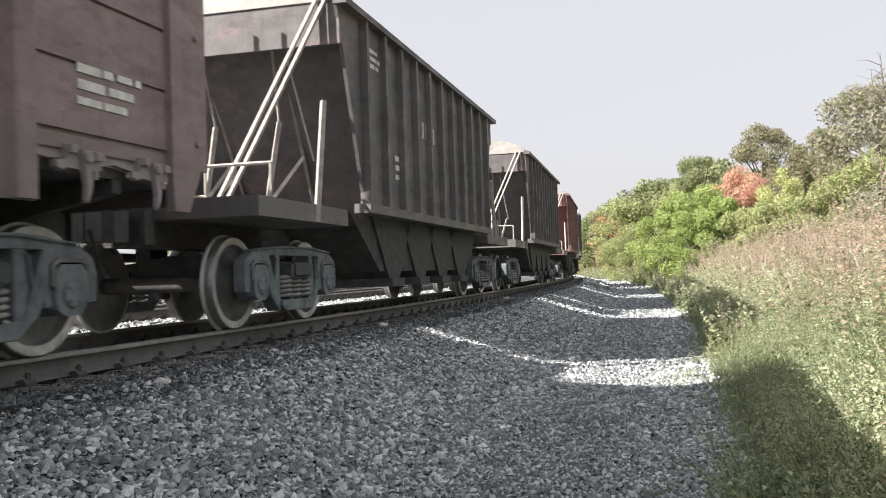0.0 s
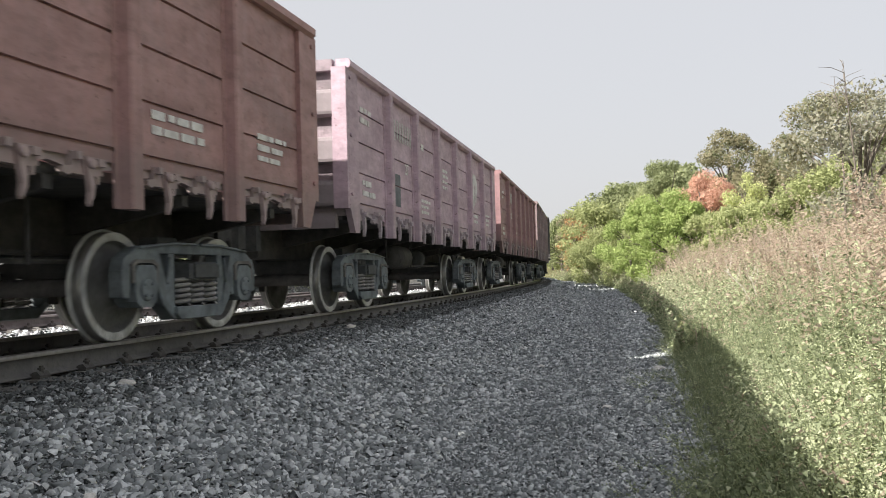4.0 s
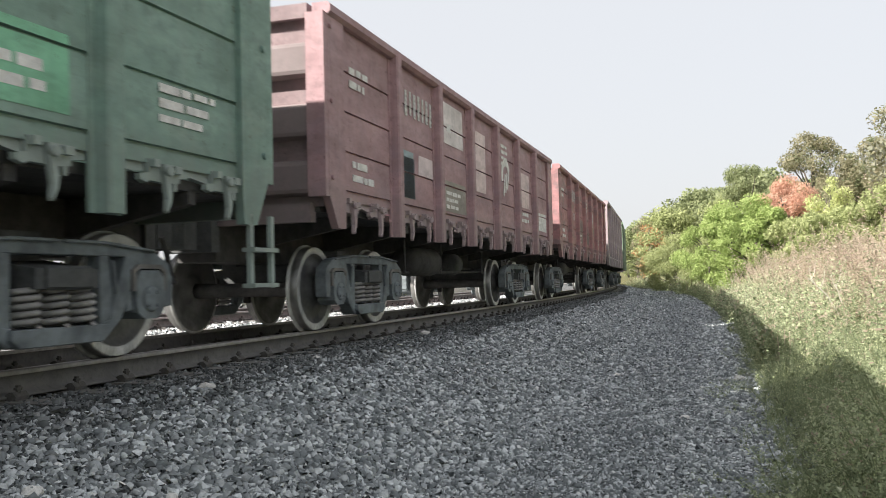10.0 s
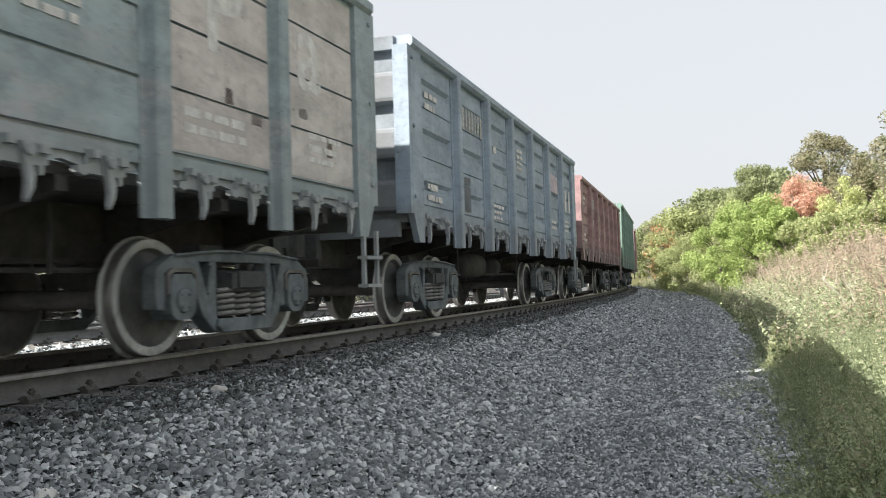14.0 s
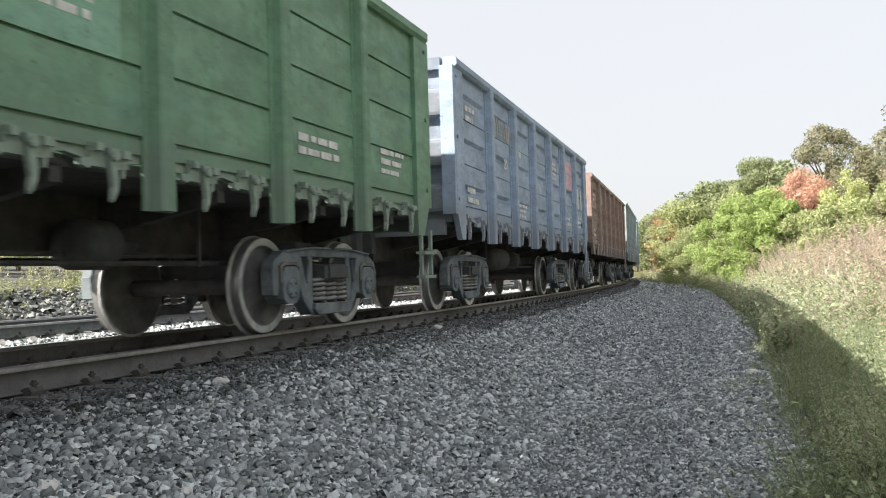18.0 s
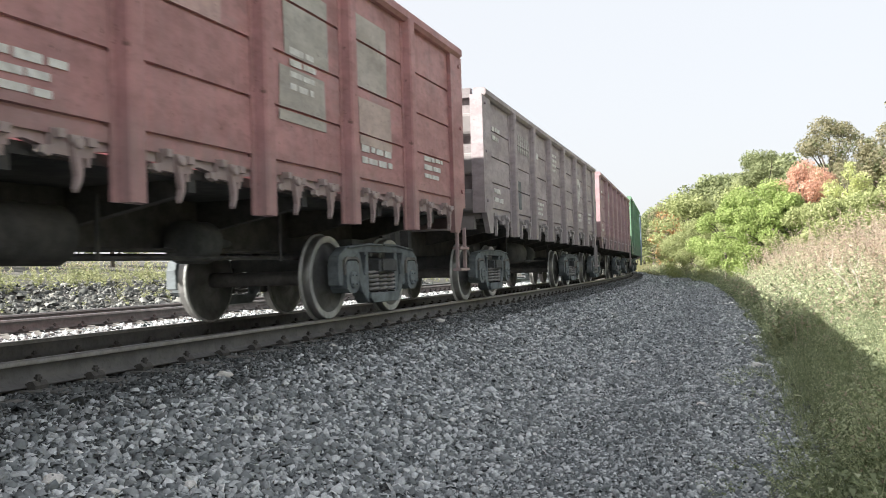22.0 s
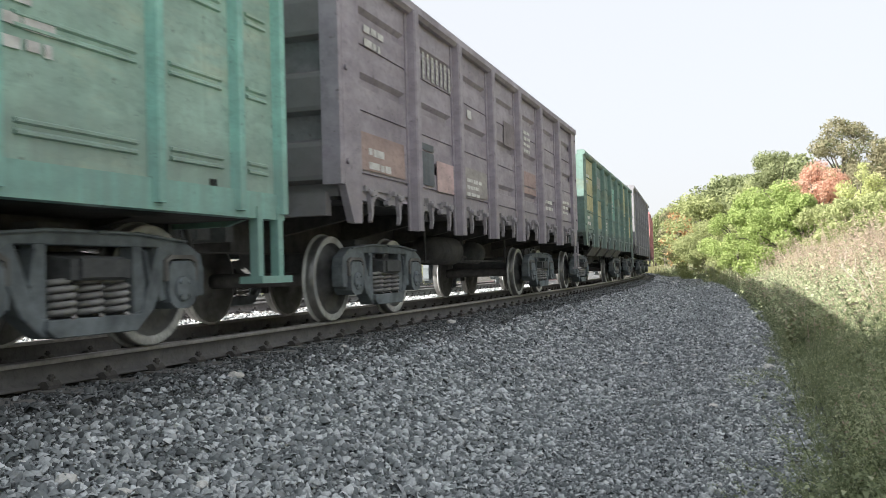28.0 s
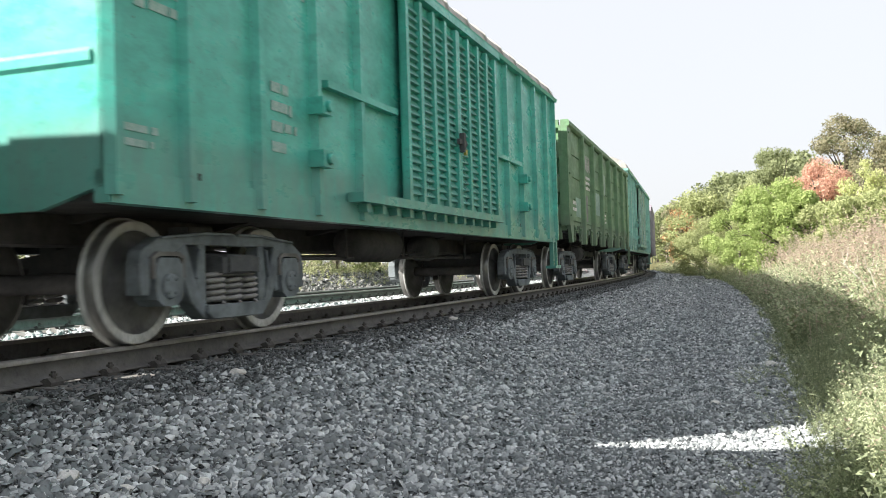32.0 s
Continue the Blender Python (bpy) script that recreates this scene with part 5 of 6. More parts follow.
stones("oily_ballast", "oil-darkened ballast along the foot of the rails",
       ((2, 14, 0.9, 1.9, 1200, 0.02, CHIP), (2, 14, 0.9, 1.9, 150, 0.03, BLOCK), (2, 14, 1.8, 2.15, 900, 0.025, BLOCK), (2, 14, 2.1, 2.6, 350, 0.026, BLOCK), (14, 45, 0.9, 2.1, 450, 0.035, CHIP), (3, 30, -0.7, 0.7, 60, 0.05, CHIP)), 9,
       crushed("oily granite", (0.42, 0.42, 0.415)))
stones("path_gravel", "trodden fine grey gravel on the path",
       ((3, 7, 3.8, 5.5, 2600, 0.02, CHIP), (7, 12, 3.8, 5.5, 2200, 0.018, CHIP), (7, 12, 3.8, 5.5, 450, 0.027, BLOCK), (12, 24, 3.7, 5.6, 700, 0.028, CHIP), (12, 20, 3.7, 5.6, 260, 0.036, BLOCK), (24, 50, 3.7, 5.5, 240, 0.045, CHIP), (3.5, 14, 3.8, 5.6, 260, 0.027, BLOCK), (-8, 3, 3.7, 6.0, 350, 0.033, CHIP),
        (50, 100, 3.7, 5.6, 60, 0.1, CHIP), (4, 14, 5.6, 6.3, 350, 0.022, CHIP)), 4, crushed("trodden granite fines", (0.88, 0.885, 0.89)))
stones("edge_gravel", "paler loose stones pushed to the weedy edge of the path",
       ((3, 8, 5.0, 5.75, 900, 0.025, BLOCK), (8, 14, 5.0, 5.7, 700, 0.028, BLOCK), (14, 26, 4.9, 5.7, 260, 0.045, CHIP)), 12, crushed("pale loose granite", (1.1, 1.1, 1.09)))
stones("bank_rubble", "dark weathered rubble on the slope beyond the second track",
       ((4, 50, -12.8, -9.0, 55, 0.07, BLOCK), (4, 50, -12.8, -9.0, 8, 0.13, BLOCK)), 13, crushed("weathered rubble", (0.42, 0.41, 0.38)))
white_stone = grimy("pale limestone", (0.72, 0.71, 0.68), (0.55, 0.54, 0.52), 30, 0.9)
for i, (s, u, r) in enumerate(((5.6, 1.69, 0.06), (7.8, 1.5, 0.04), (11.8, 3.92, 0.05), (8.4, 4.92, 0.05), (3.2, 2.36, 0.05), (3.3, 2.58, 0.045), (3.7, 2.73, 0.04), (11.5, 1.35, 0.07), (11.5, 5.44, 0.07))):
    rnd = random.Random(i)
    bm = bmesh.new()
    bmesh.ops.create_icosphere(bm, subdivisions=2, radius=r)
    for vv in bm.verts:
        vv.co *= 1 + 0.35 * noise.noise(vv.co * (1.6 / r) + Vector((i, 0, 0)))
        vv.co.z *= 0.55
    o = new("pale_rock", mesh_of("pale_rock", bm, white_stone))
    o.matrix_basis = pose(*along(s, u, ground_z(0, u) + r * 0.3), 0, 0, rnd.uniform(0, 360))
    tagged(o, "pale limestone rock lying on the grey ballast", "rock", "pale rocks on the ballast")


# ---- track ----
def rail_outline(h=0.18):
    return [(-0.075, -h), (0.075, -h), (0.075, -h + 0.012), (0.02, -h + 0.03), (0.009, -h + 0.045), (0.009, -0.05), (0.036, -0.035), (0.037, -0.008), (0.028, 0.0), (-0.028, 0.0), (-0.037, -0.008), (-0.036, -0.035), (-0.009, -0.05), (-0.009, -h + 0.045), (-0.02, -h + 0.03), (-0.075, -h + 0.012)]


def rail(name, u0, dz=0.0):
    out = rail_outline()
    ss = list(np.arange(-400, -20, 12.0)) + list(np.arange(-20, 80, 2.0)) + list(np.arange(80, 470, 8.0))
    verts, faces, n = [], [], len(out)
    for s in ss:
        verts += [along(s, u0 + x, z + dz) for x, z in out]
    for i in range(len(ss) - 1):
        for k in range(n):
            a, b = i * n + k, i * n + (k + 1) % n
            faces.append((a, b, b + n, a + n))
    top = [f for i, f in enumerate(faces) if 6 <= i % n <= 10]
    low = [f for i, f in enumerate(faces) if not 6 <= i % n <= 10]
    th = thing(name, "rusty steel rail with a polished head", "rail", "rails of the two tracks")
    part("rail_head", raw("rail_head", verts, top, [rail_top]), None, th)
    part("rail_web", raw("rail_web", verts, low, [rail_side]), None, th)
    return th


for u0 in (-0.797, 0.797, -6.1, -4.5):
    rail("rail", u0)


def sleeper(u0):
    sl = thing("sleeper", "weathered concrete sleeper half sunk in ballast", "sleeper", "sleepers under the rails")
    bm = bmesh.new()
    prism(bm, [(-1.36, -0.36), (1.36, -0.36), (1.36, -0.22), (1.2, -0.195), (0.5, -0.185), (0.2, -0.215), (-0.2, -0.215), (-0.5, -0.185), (-1.2, -0.195), (-1.36, -0.22)], "y", -0.13, 0.13)
    part("block", bm, sleeper_mat, sl)
    me = None
    for x in (-0.797, 0.797):
        for sg in (-1, 1):
            if me is None:
                bm = bmesh.new()
                prism(bm, [(-0.01, -0.19), (0.075, -0.19), (0.08, -0.165), (0.05, -0.135), (0.02, -0.14), (-0.012, -0.158)], "y", -0.06, 0.06)
                bar(bm, (0.045, 0, -0.17), (0.045, 0, -0.095), 0.018)
                bar(bm, (0.045, 0, -0.125), (0.045, 0, -0.11), 0.03)
                me = mesh_of("rail_clip", bm, clip_mat)
            c = part("rail_clip", me, None, sl)
            c.matrix_basis = pose(x + sg * 0.065, 0, 0, 0, 0, 0 if sg > 0 else 180)
    return sl


first = None
for i in range(150):
    s = -3 + i * 0.545
    p = along(s, 0)
    m = pose(p.x, p.y, 0, 0, 0, math.degrees(s / R))
    if first is None:
        first = sleeper(0)
        first.matrix_basis = m
    else:
        copy_thing(first, m)
for i in range(70):
    s = 4 + i * 0.6
    p = along(s, -5.3)
    copy_thing(first, pose(p.x, p.y, 0, 0, 0, math.degrees(s / R)))

# ---- plants ----
def leafy(name, a, b, rim=None, through=0.5):
    m = Mat(name, 0.7, 0, 0.25)
    k = m.rand(True)
    c = m.mix(m.ramp(k, 0, 1), a, b)
    if rim:
        c = m.mix(m.ramp(m.noise(0.8, 3), 0.5, 0.62), c, rim)
    m.color(c).through_light(c, through)
    return m.m


leaf_dark = leafy("dark green leaves", (0.17, 0.205, 0.1), (0.3, 0.33, 0.18), None, 0.4)
leaf_mid = leafy("green leaves", (0.24, 0.28, 0.12), (0.39, 0.42, 0.21), None, 0.4)
leaf_bright = leafy("bright green leaves", (0.22, 0.305, 0.09), (0.38, 0.45, 0.18), None, 0.4)
leaf_yellow = leafy("yellow-green leaves", (0.42, 0.47, 0.2), (0.56, 0.58, 0.3))
leaf_red = leafy("orange-red autumn leaves", (0.5, 0.3, 0.22), (0.68, 0.46, 0.36))
leaf_rust = leafy("rusty orange leaves", (0.36, 0.22, 0.11), (0.48, 0.34, 0.18))
leaf_olive = leafy("olive autumn leaves", (0.19, 0.19, 0.11), (0.33, 0.3, 0.2), (0.16, 0.19, 0.1))
leaf_pale = leafy("grey-green willow leaves", (0.23, 0.24, 0.17), (0.36, 0.35, 0.275))
weed_green = leafy("green weed leaves", (0.155, 0.19, 0.1), (0.36, 0.405, 0.25))
weed_pale = leafy("pale weed leaves", (0.44, 0.5, 0.3), (0.61, 0.64, 0.44))
weed_dry = leafy("dry tan stems", (0.44, 0.37, 0.29), (0.6, 0.52, 0.43), None, 0.45)
plume = leafy("russet seed plumes", (0.43, 0.345, 0.275), (0.55, 0.455, 0.375), None, 0.55)
grass_mat = leafy("pale grass blades", (0.22, 0.25, 0.12), (0.4, 0.41, 0.24), None, 0.3)
weed_pale_stem = grimy("bleached woody stem", (0.62, 0.58, 0.52), (0.48, 0.44, 0.39), 20, 0.9)
bark = grimy("rough bark", (0.1, 0.085, 0.07), (0.17, 0.15, 0.13), 8, 0.95, 0, 0.8)


def leaf_cloud(rg, blobs, n, size):
    """Leaf blades on the outsides of overlapping clumps."""
    w = np.array([b[3] ** 2 for b in blobs])
    pick = rg.choice(len(blobs), n, p=w / w.sum())
    B = np.array([b[:4] for b in blobs])[pick]
    d = rg.normal(size=(n, 3))
    d /= np.linalg.norm(d, axis=1)[:, None]
    c = B[:, :3] + d * (B[:, 3] * rg.uniform(0.55, 1.08, n))[:, None] * np.array([1, 1, 0.85])
    nr = d + rg.normal(size=(n, 3)) * 0.75
    nr /= np.linalg.norm(nr, axis=1)[:, None]
    t = np.cross(nr, rg.normal(size=(n, 3)))
    t /= np.linalg.norm(t, axis=1)[:, None] + 1e-9
    b = np.cross(nr, t)
    L = size * rg.uniform(0.6, 1.4, n)[:, None]
    blade = np.stack([c - t * L, c + t * L * 0.5 + b * L * 0.6, c + t * L * 0.9 - b * L * 0.55 + nr * L * 0.15], 1)
    return blade.reshape(-1, 3), np.arange(n * 3).reshape(n, 3)


def limb(bm, pts, r0, r1, sides=7):
    n = len(pts)
    for i in range(n - 1):
        a, b = pts[i], pts[i + 1]
        ra, rb = r0 + (r1 - r0) * i / (n - 1), r0 + (r1 - r0) * (i + 1) / (n - 1)
        q = (b - a).to_track_quat("Z", "Y")
        rings = []
        for c, r in ((a, ra), (b, rb)):
            rings.append([bm.verts.new(c + q @ Vector((r * math.cos(t), r * math.sin(t), 0))) for t in (2 * math.pi * k / sides for k in range(sides))])
        for k in range(sides):
            bm.faces.new((rings[0][k], rings[0][(k + 1) % sides], rings[1][(k + 1) % sides], rings[1][k]))


def tree(name, label, category, mat, seed, height, width, n, leaf, low=0.25, gaps=1.0, group=""):
    """A tapered trunk with limbs and a broken crown of many leaves; base at the origin."""
    rg = np.random.default_rng(seed)
    rnd = random.Random(seed)
    t = thing(name, label, category, group)
    bm = bmesh.new()
    top = Vector((rnd.uniform(-.3, .3), rnd.uniform(-.3, .3), height * 0.8))
    mid = top * 0.5 + Vector((rnd.uniform(-.2, .2), rnd.uniform(-.2, .2), 0))
    limb(bm, [Vector((0, 0, -0.3)), mid * 0.5, mid, top], 0.028 * height, 0.006 * height)
    blobs = []
    k = 18 + int(width * 3)
    for i in range(k):
        a = rnd.uniform(0, 2 * math.pi)
        z = height * (low + (0.92 - low) * rnd.random() ** 0.8)
        rel = (z / height - low) / (1 - low)
        reach = width * 0.5 * math.sqrt(max(0.08, 1 - (2 * rel - 0.85) ** 2)) * rnd.uniform(0.5, 1.0)
        p = Vector((math.cos(a) * reach, math.sin(a) * reach, z))
        blobs.append((p.x, p.y, p.z, rnd.uniform(0.1, 0.2) * width * gaps))
        if i % 2 == 0:
            st = Vector((0, 0, z * 0.6))
            limb(bm, [st, (st + p) / 2 + Vector((0, 0, 0.1 * height * rnd.random())), p], 0.01 * height, 0.003 * height, 5)
    part("trunk", bm, bark, t)
    v, f = leaf_cloud(rg, blobs, n, leaf)
    for ax, want in ((0, width), (1, width)):
        lo, hi = np.percentile(v[:, ax], (1, 99))
        v[:, ax] *= want / (hi - lo)
    v[:, 2] *= height / np.percentile(v[:, 2], 99.5)
    v[:, 2] = np.maximum(v[:, 2], 0.05)
    part("crown", raw("crown", v, f, [mat]), None, t)
    return t


def from_eye(az, d):
    """The place at a bearing (degrees left of the y axis) and distance from the camera."""
    return EYE[0] - d * math.sin(radians(az)), d * math.cos(radians(az))


def stand(t, az, d, turn=0.0, scale=1.0, drop=0.1):
    x, y = from_eye(az, d)
    s, u = su(x, y)
    m = pose(x, y, ground_z(s, u) - drop, 0, 0, turn)
    t.matrix_basis = m @ Matrix.Diagonal((scale, scale, scale, 1))
    return t


def again(t, az, d, turn, scale=1.0):
    x, y = from_eye(az, d)
    s, u = su(x, y)
    o = copy_thing(t, pose(x, y, ground_z(s, u) - 0.1, 0, 0, turn))
    o.scale = (scale, scale, scale)
    return o


# single trees that stand out
stand(tree("maple_tree", "small maple with orange-red autumn leaves", "tree", leaf_red, 14, 6.9, 3.7, 15000, 0.075, 0.4, 1.2), -2.5, 64, 0)
stand(tree("oak_tree", "tall thinning oak with olive-brown leaves", "tree", leaf_olive, 8, 11.3, 7.0, 15000, 0.1, 0.12, 0.75), -4.25, 80, 20)
stand(tree("oak_tree", "tall thinning oak with olive-brown leaves", "tree", leaf_olive, 18, 9.6, 6.8, 13000, 0.1, 0.12, 0.75), -7.3, 75, 50)
stand(tree("oak_tree", "tall thinning oak with olive-brown leaves", "tree", leaf_olive, 19, 10.8, 7.5, 13000, 0.1, 0.12, 0.75), -10.5, 66, 90)
stand(tree("linden_tree", "round dark green linden tree", "tree", leaf_dark, 9, 10.1, 6.0, 16000, 0.1, 0.1, 0.9), -0.4, 85, 0)
stand(tree("elder_shrub", "tall yellow-green turning elder shrub", "shrub", leaf_yellow, 12, 6.0, 2.6, 7000, 0.075, 0.2, 1.3), -4.8, 60, 0)
for az, d, h, w, sd in ((4.4, 84, 4.3, 5.0, 24), (3.3, 72, 4.6, 4.6, 21), (2.0, 62, 4.9, 4.6, 22), (0.7, 56, 5.3, 4.4, 27), (-0.5, 53, 5.2, 4.2, 23), (-1.7, 52, 4.3, 3.6, 26)):
    stand(tree("maple_shrub", "dense bright green young maple thicket", "shrub", leaf_bright if az < 3 else leaf_mid, sd, h, w, 19000, 0.062, 0.03, 0.85, "bright green shrubs by the line"), az, d)
for az, d, h, w, sd in ((-3.2, 46, 3.3, 3.6, 31), (-5.0, 44, 3.2, 3.6, 32), (-6.8, 44, 3.4, 3.6, 33), (-8.6, 42, 3.8, 4.0, 34), (-11, 40, 4.4, 4.5, 35)):
    stand(tree("thicket_shrub", "green hillside shrub behind the weeds", "shrub", leaf_mid, sd, h, w, 12000, 0.06, 0.05, 0.85, "shrubs on the bank"), az, d)
stand(tree("willow_shrub", "pale grey-green thin-leaved willow", "shrub", leaf_pale, 41, 6.3, 5.0, 4500, 0.08, 0.15, 0.9), -11.6, 34)
stand(tree("maple_tree", "small distant maple turning orange at the wood's end", "tree", leaf_rust, 61, 8.2, 4.6, 3000, 0.2, 0.1, 1.3), 5.47, 128)
# bare twigs over the willow
for i, (az, d, h) in enumerate(((-10.5, 33, 6.6), (-11.2, 32, 6.9), (-11.9, 33, 6.3))):
    rnd = random.Random(90 + i)
    th = thing("bare_sapling", "thin leafless sapling rising above the willow", "tree", "leafless saplings")
    bm = bmesh.new()
    tip = Vector((rnd.uniform(-.4, .4), rnd.uniform(-.4, .4), h))
    limb(bm, [Vector((0, 0, -0.2)), tip * 0.5 + Vector((0.1, 0, 0)), tip], 0.05, 0.008, 6)
    part("trunk", bm, bark, th)
    for k in range(16):
        bm = bmesh.new()
        p = tip * rnd.uniform(0.55, 0.97)
        q = p + Vector((rnd.uniform(-1, 1), rnd.uniform(-1, 1), rnd.uniform(0.1, 0.8))) * 0.9
        limb(bm, [p, (p + q) / 2 + Vector((0, 0, 0.08)), q], 0.013, 0.004, 4)
        part("twig", bm, bark, th)
    stand(th, az, d)
# the wood that follows the bend
wood_a = stand(tree("forest_tree", "green broad-leaved tree of the wood", "tree", leaf_dark, 51, 9.6, 8.0, 7000, 0.18, 0.1, 0.85, "trees of the wood"), 6.3, 165)
wood_b = stand(tree("forest_tree", "green broad-leaved tree of the wood", "tree", leaf_mid, 52, 9.6, 8.5, 7000, 0.18, 0.08, 0.85, "trees of the wood"), 4.2, 120)
wood_c = stand(tree("forest_tree", "orange-tinged tree of the wood", "tree", leaf_olive, 53, 9.0, 6.0, 5500, 0.19, 0.1, 0.9, "trees of the wood"), 5.4, 135)
rr = random.Random(77)
for i in range(30):
    az = 6.9 - 8.5 * i / 29
    d = 104 + max(0, az + 1) * 8.6 + rr.uniform(-4, 9) + (i % 3) * 7
    again(rr.choice((wood_a, wood_b, wood_a, wood_a, wood_c)), az, d, rr.uniform(0, 360), rr.uniform(1.06, 1.28) * (1.0 - 0.05 * max(0.0, az - 2.5)))
for i in range(26):
    az = -1.0 - 13 * i / 25
    again(rr.choice((wood_a, wood_b, wood_a, wood_c)), az, rr.uniform(92, 112), rr.uniform(0, 360), rr.uniform(0.85, 1.05))
for i in range(26):
    az = rr.uniform(24, 95)
    again(rr.choice((wood_a, wood_b)), az, rr.uniform(40, 62), rr.uniform(0, 360), rr.uniform(0.35, 0.8))
for i in range(14):
    a = rr.uniform(-170, -20)
    again(rr.choice((wood_a, wood_b)), a, rr.uniform(25, 50), rr.uniform(0, 360), rr.uniform(0.7, 1.1))


def weed_kind(seed, tall, leaves, tuft, spread, big=1.0, stem=1, wide=1.0, stems=3, pale=0.3):
    """One weed as arrays of stem, leaf and plume quads: (verts, faces, material index)."""
    rg = np.random.default_rng(seed)
    V, F, M = [], [], []

    def blade(a, b, c, m):
        i = len(V)
        V.extend((a, b, c))
        F.append((i, i + 1, i + 2))
        M.append(m)
    for st in range(stems):
        lean = rg.normal(size=2) * spread
        h = tall * rg.uniform(0.7, 1.1)
        base = np.array([rg.normal() * 0.06, rg.normal() * 0.06, -0.05])
        tip = base + np.array([lean[0], lean[1], h])
        side = np.array([0.005, 0.003, 0])
        blade(base - side, base + side, tip, stem)
        blade(base - side[[1, 0, 2]], base + side[[1, 0, 2]], tip, stem)
        for k in range(leaves):
            f = rg.uniform(0.1, 0.97)
            p = base + (tip - base) * f + rg.normal(size=3) * 0.02
            a = rg.uniform(0, 6.28)
            d = np.array([math.cos(a), math.sin(a), rg.uniform(-0.4, 1.1)])
            ln = rg.uniform(0.05, 0.11) * (1.2 - f * 0.6) * big
            w = np.array([-d[1], d[0], rg.uniform(-0.6, 0.6)]) * ln * 0.42
            blade(p, p + d * ln + w, p + d * ln * 0.8 - w, 3 if rg.random() < pale else 0)
        for k in range(tuft):
            f = rg.uniform(0.0, 0.42)
            p = tip - (tip - base) * f
            a = rg.uniform(0, 6.28)
            d = np.array([math.cos(a), math.sin(a), rg.uniform(-0.5, 0.9)])
            ln = rg.uniform(0.03, 0.065) * (0.6 + f * 2) * wide
            w = np.array([-d[1], d[0], 0.6]) * ln * 0.24
            blade(p - w * 0.4, p + d * ln + w, p + d * ln * 0.85 - w, 2)
    return np.array(V), np.array(F), np.array(M)


def scatter(name, label, kinds, zones, seed, mats, patches=False):
    """Many weeds as one sheet of growth. zones: s0, s1, u0, u1, count, size, share of each kind."""
    rg = np.random.default_rng(seed)
    AV, AF, AM, base = [], [], [], 0
    for s0, s1, u0, u1, n, size, share in zones:
        s, u = rg.uniform(s0, s1, n), rg.uniform(u0, u1, n)
        pick = rg.choice(len(kinds), n, p=np.array(share) / sum(share))
        if patches:
            # green thickets between the dry stands
            low = np.array([noise.noise((p * 0.45, q * 0.6, 9)) + 0.5 * noise.noise((p * 1.4, q * 1.6, 2)) for p, q in zip(s, u)]) < -0.32
            pick = np.where(low & (pick < 3), pick + 3, pick)
        for k, (V, F, M) in enumerate(kinds):
            idx = np.where(pick == k)[0]
            if not len(idx):
                continue
            a = s[idx] / R
            z = np.array([ground_z(0, b) for b in u[idx]])
            c = np.stack([(R + u[idx]) * np.cos(a) - R, (R + u[idx]) * np.sin(a), z], 1)
            t = rg.uniform(0, 6.28, len(idx))
            sc = size * rg.uniform(0.65, 1.25, len(idx)) * np.array([1 + 0.65 * noise.noise((p * 0.5, q * 0.7, seed)) for p, q in zip(s[idx], u[idx])])
            X = V[None, :, 0] * np.cos(t)[:, None] - V[None, :, 1] * np.sin(t)[:, None]
            Y = V[None, :, 0] * np.sin(t)[:, None] + V[None, :, 1] * np.cos(t)[:, None]
            P = np.stack([X, Y, np.repeat(V[None, :, 2], len(idx), 0)], -1) * sc[:, None, None] + c[:, None]
            AV.append(P.reshape(-1, 3))
            AF.append((F[None] + (np.arange(len(idx)) * len(V))[:, None, None]).reshape(-1, 3) + base)
            AM.append(np.tile(M, len(idx)))
            base += len(idx) * len(V)
    me = raw(name, np.concatenate(AV), np.concatenate(AF), mats)
    me.polygons.foreach_set("material_index", np.concatenate(AM).astype(np.int32))
    return tagged(new(name, me), label, "weeds", kind="stuff")


# near plants in full, far ones with fewer and larger leaves
DRY = [weed_kind(s, 1.5, 24, 76, 0.26, 0.42, 1, 0.8) for s in (1, 2, 3)]
GREEN = [weed_kind(s, 0.95, 135, 10, 0.2, 0.31, 0, 0.8, 3, 0.4) for s in (4, 5, 6)]
# SHADY has fewer pale leaves than GREEN: the train's shade put into the colours
SHADY = [weed_kind(s, h, n, 0, 0.2, b, 0, 1.0, 3, 0.2) for s, h, n, b in ((24, 0.85, 85, 0.28), (25, 0.62, 95, 0.3), (26, 0.45, 90, 0.34))]
BLADES = [weed_kind(s, 0.55, 4, 0, 0.22, 0.5, m, 0.9, 9, 0.5) for s, m in ((27, 0), (28, 3))]
LOW = [weed_kind(s, 0.26, 64, 0, 0.15, 0.3, 0, 1.0, 3, 0.35) for s in (7, 8)]
DRY_FAR = [weed_kind(s, 1.5, 8, 40, 0.3, 0.8, 1, 0.95, 2) for s in (11, 12, 13)]
GREEN_FAR = [weed_kind(s, 0.95, 30, 6, 0.2, 0.9, 0, 1.0, 2, 0.45) for s in (14, 15, 16)]
LOW_FAR = [weed_kind(s, 0.26, 16, 0, 0.14, 0.8, 0, 1.4, 2, 0.12) for s in (17, 18)]
MIX = [weed_green, weed_dry, plume, weed_pale]
scatter("tall_weeds", "tall russet-plumed goldenrod and mugwort on the bank", DRY + GREEN,
        ((2, 16, 7.7, 11.8, 950, 0.9, (6, 6, 6, 1, 1, 1)), (2, 16, 6.9, 8.1, 520, 0.82, (2, 2, 2, 7, 7, 7)), (3, 16, 6.4, 7.6, 100, 1.05, (0, 0, 0, 1, 1, 1))), 5, MIX, True)
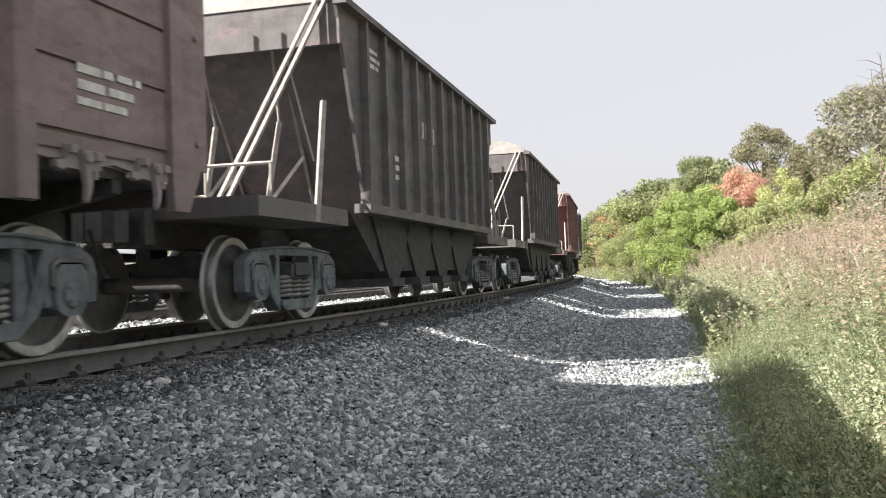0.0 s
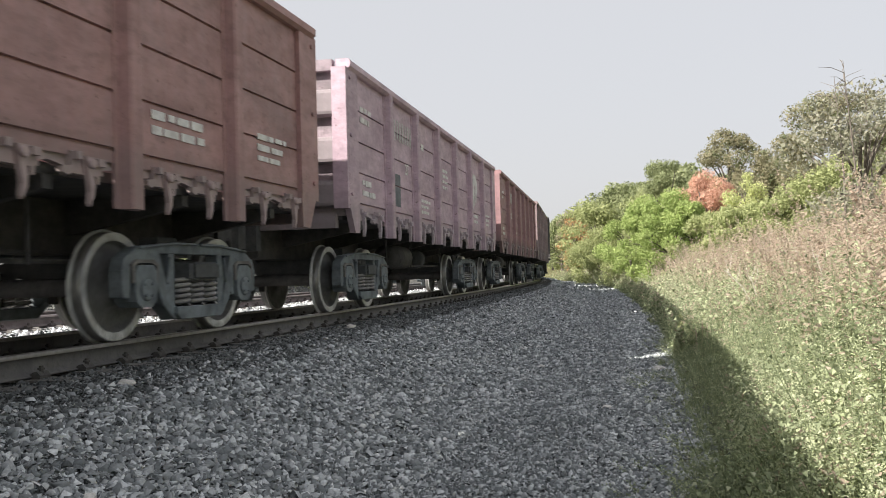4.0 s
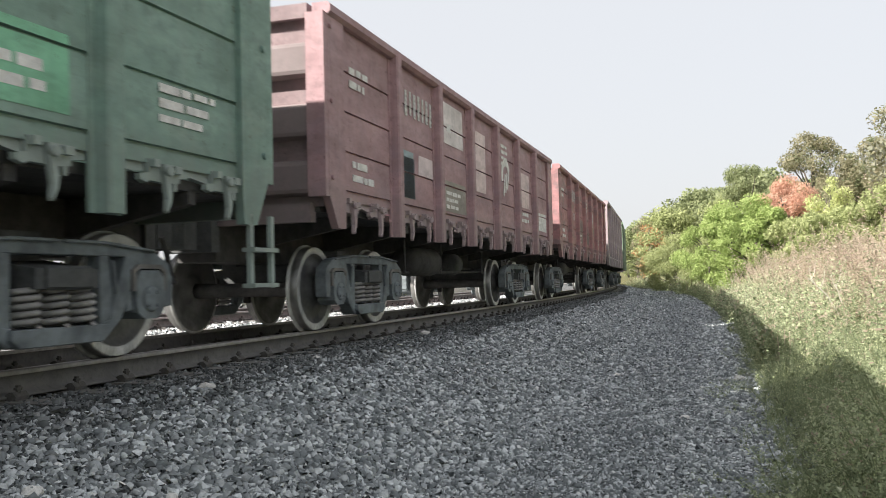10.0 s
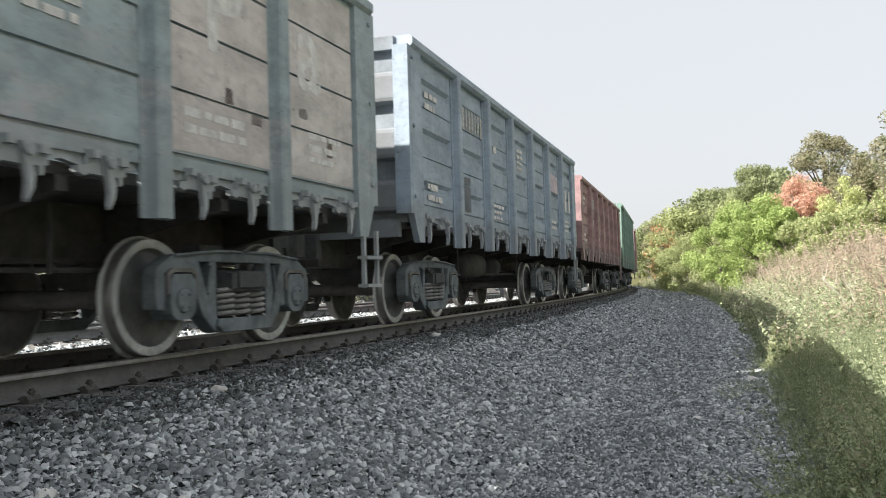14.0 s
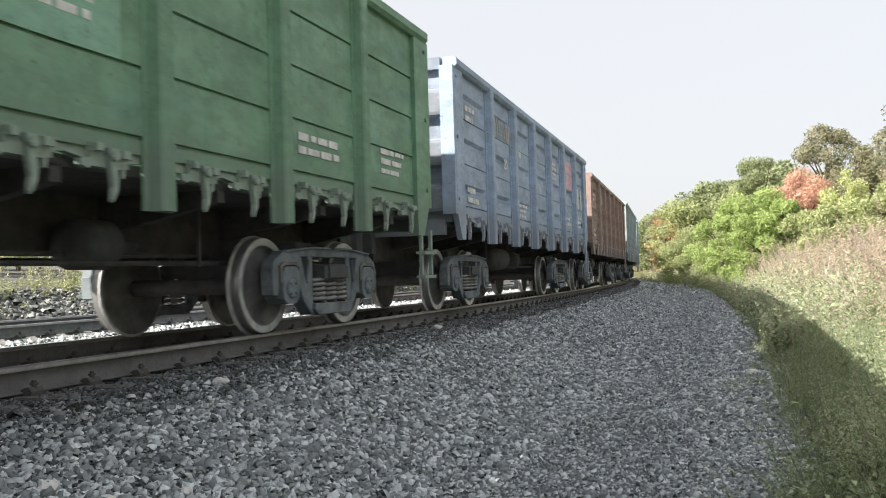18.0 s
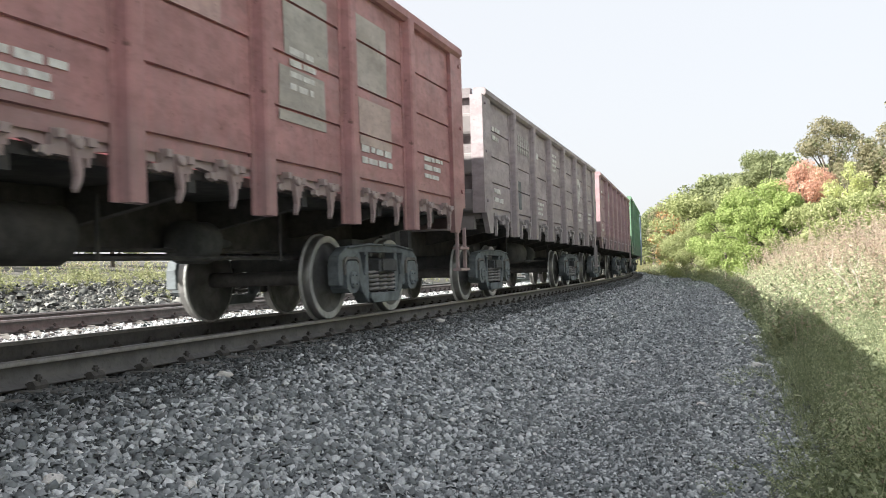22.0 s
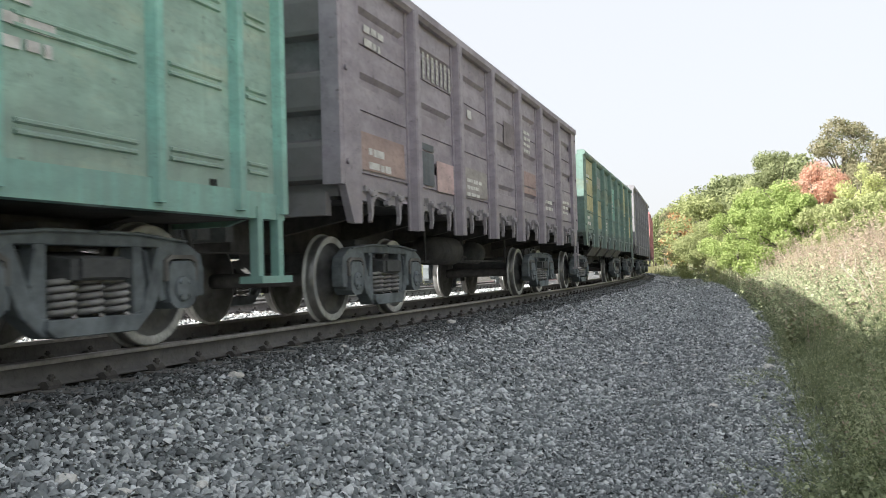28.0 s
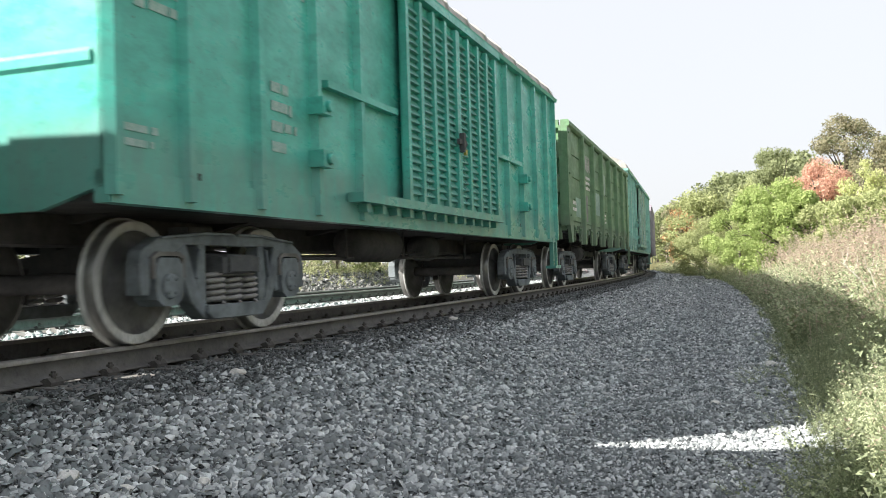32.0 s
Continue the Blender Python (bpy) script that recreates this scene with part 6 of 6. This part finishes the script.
scatter("bank_brush", "dry tan brush over green undergrowth on the slope", DRY_FAR + GREEN_FAR,
        ((16, 45, 7.6, 15, 2000, 1.0, (6, 6, 6, 1, 1, 1)), (16, 45, 6.8, 8.0, 900, 0.82, (2, 2, 2, 6, 6, 6)), (45, 70, 8, 22, 400, 1.1, (1, 1, 1, 1, 1, 1)), (-25, 2, 8.5, 16, 500, 0.9, (3, 3, 3, 1, 1, 1)), (16, 40, 6.4, 7.8, 130, 1.05, (0, 0, 0, 1, 1, 1))), 15, MIX, True)
scatter("green_weeds", "low green weeds and dry grass along the edge of the path", SHADY + LOW + BLADES,
        ((2, 12, 6.2, 7.3, 700, 0.95, (4, 4, 4, 1, 1, 3, 3)), (2, 12, 5.88, 6.35, 280, 0.75, (3, 3, 3, 2, 2, 2, 2)), (3, 12, 5.64, 6.0, 130, 0.75, (1, 1, 1, 4, 4, 1, 1)), (12, 18, 5.65, 6.6, 360, 0.85, (2, 2, 2, 3, 3, 1, 1)),
         (3, 18, 5.2, 5.7, 34, 0.6, (0, 0, 0, 1, 1, 0, 0)), (4.8, 5.6, 5.55, 5.85, 26, 0.7, (0, 0, 0, 1, 1, 0, 0))), 6, MIX)
# Mostly pale leaves: sunlight falling between the wagons put into the leaf colours
PALE = [weed_kind(s, 0.7, 190, 4, 0.2, 0.27, 0, 0.8, 3, 0.8) for s in (33, 34, 35)]
scatter("pale_weeds", "mugwort clumps paled for sunlight at the edge of the path", PALE,
        ((3.4, 7.2, 5.95, 6.9, 120, 0.9, (1, 1, 1)), (7.2, 13, 6.2, 6.9, 60, 0.9, (1, 1, 1)), (12.2, 13.4, 5.75, 6.1, 14, 0.75, (1, 1, 1))), 36, MIX)
scatter("edge_weeds", "green weeds along the bend of the path", GREEN_FAR + LOW_FAR,
        ((12, 40, 5.85, 7.4, 1200, 0.8, (6, 6, 6, 2, 2)), (18, 60, 5.5, 6.4, 520, 0.85, (2, 2, 2, 4, 4)), (60, 130, 5.2, 9, 500, 1.2, (3, 3, 3, 1, 1)), (-20, 2, 6.2, 12, 500, 0.9, (3, 3, 3, 1, 1))), 16, MIX)
scatter("bank_grass", "sunlit pale green grass on the far bank", LOW_FAR + GREEN_FAR,
        ((8, 60, -16, -12.2, 1500, 1.0, (4, 4, 1, 1, 1)), (8, 60, -12.6, -10.5, 300, 0.8, (4, 4, 1, 1, 1))), 7, [grass_mat, weed_dry, plume, grass_mat])

# dry pale stalks and a tall mullein by the edge of the path
for s, u, h, kind in ((12.7, 5.74, 0.66, 0), (12.1, 5.94, 0.45, 1), (12.3, 6.01, 0.53, 1), (12.1, 6.06, 0.49, 1), (12.4, 5.89, 0.41, 1), (12.5, 6.15, 0.43, 1)):
    rnd = random.Random(int(s * 100 + u * 1000))
    th = thing("mullein_plant" if kind == 0 else "dry_stalk", "pale green upright mullein at the edge of the path" if kind == 0 else "bleached dry stalk standing among green weeds", "plant", "" if kind == 0 else "bleached stalks")
    bm = bmesh.new()
    tip = Vector((rnd.uniform(-0.12, 0.05), rnd.uniform(-.05, .05), h))
    limb(bm, [Vector((0, 0, -0.05)), tip * 0.5 + Vector((0.01, 0, 0)), tip], 0.011, 0.006, 7)
    part("stem", bm, weed_dry if kind else weed_green, th)
    rg = np.random.default_rng(int(s * 50))
    n = 260 if kind == 0 else 14
    f = rg.uniform(0.05, 1.0, n)[:, None]
    d = rg.normal(size=(n, 3)) * (1, 1, 0.5)
    d /= np.linalg.norm(d, axis=1)[:, None]
    ln = (0.11 if kind == 0 else 0.06) * (1.15 - f)
    p = np.array(tip)[None] * f
    w = np.cross(d, rg.normal(size=(n, 3))) * ln * 0.3
    quads = np.stack([p, p + d * ln * 0.5 + w, p + d * ln, p + d * ln * 0.5 - w], 1).reshape(-1, 3)
    part("foliage", raw("foliage", quads, np.arange(n * 4).reshape(n, 4), [grass_mat if kind == 0 else weed_dry]), None, th)
    q = along(s, u, ground_z(0, u))
    th.matrix_basis = pose(q.x, q.y, q.z)

# bleached woody stems leaning out of the tall weeds
for a, b, c in (((12.8, 6.39, 0.45), (12.85, 6.62, 0.22), (12.95, 6.9, -0.3)), ((12.9, 6.74, 0.36), (12.92, 6.8, 0.15), (12.95, 6.92, -0.3)), ((14.5, 7.6, 0.75), (14.45, 7.75, 0.4), (14.4, 7.8, -0.25)), ((11.2, 7.3, 0.62), (11.25, 7.38, 0.3), (11.3, 7.5, -0.3))):
    th = thing("dead_shrub", "dead bleached shrub with bare twigs among the weeds", "plant", "dead shrubs in the weeds")
    foot = along(*c)
    pts = [along(*q) - foot for q in (c, b, a)]
    bm = bmesh.new()
    limb(bm, pts, 0.011, 0.004, 6)
    part("stem", bm, weed_pale_stem, th)
    for k, f in enumerate((0.35, 0.6, 0.85)):
        bm = bmesh.new()
        st = pts[1].lerp(pts[2], f)
        limb(bm, [st, st + Vector((0.05 * (-1) ** k, 0.03, 0.1)), st + Vector((0.07 * (-1) ** k, 0.05, 0.24))], 0.005, 0.002, 5)
        part("twig", bm, weed_pale_stem, th)
    th.matrix_basis = pose(foot.x, foot.y, foot.z)

motions()
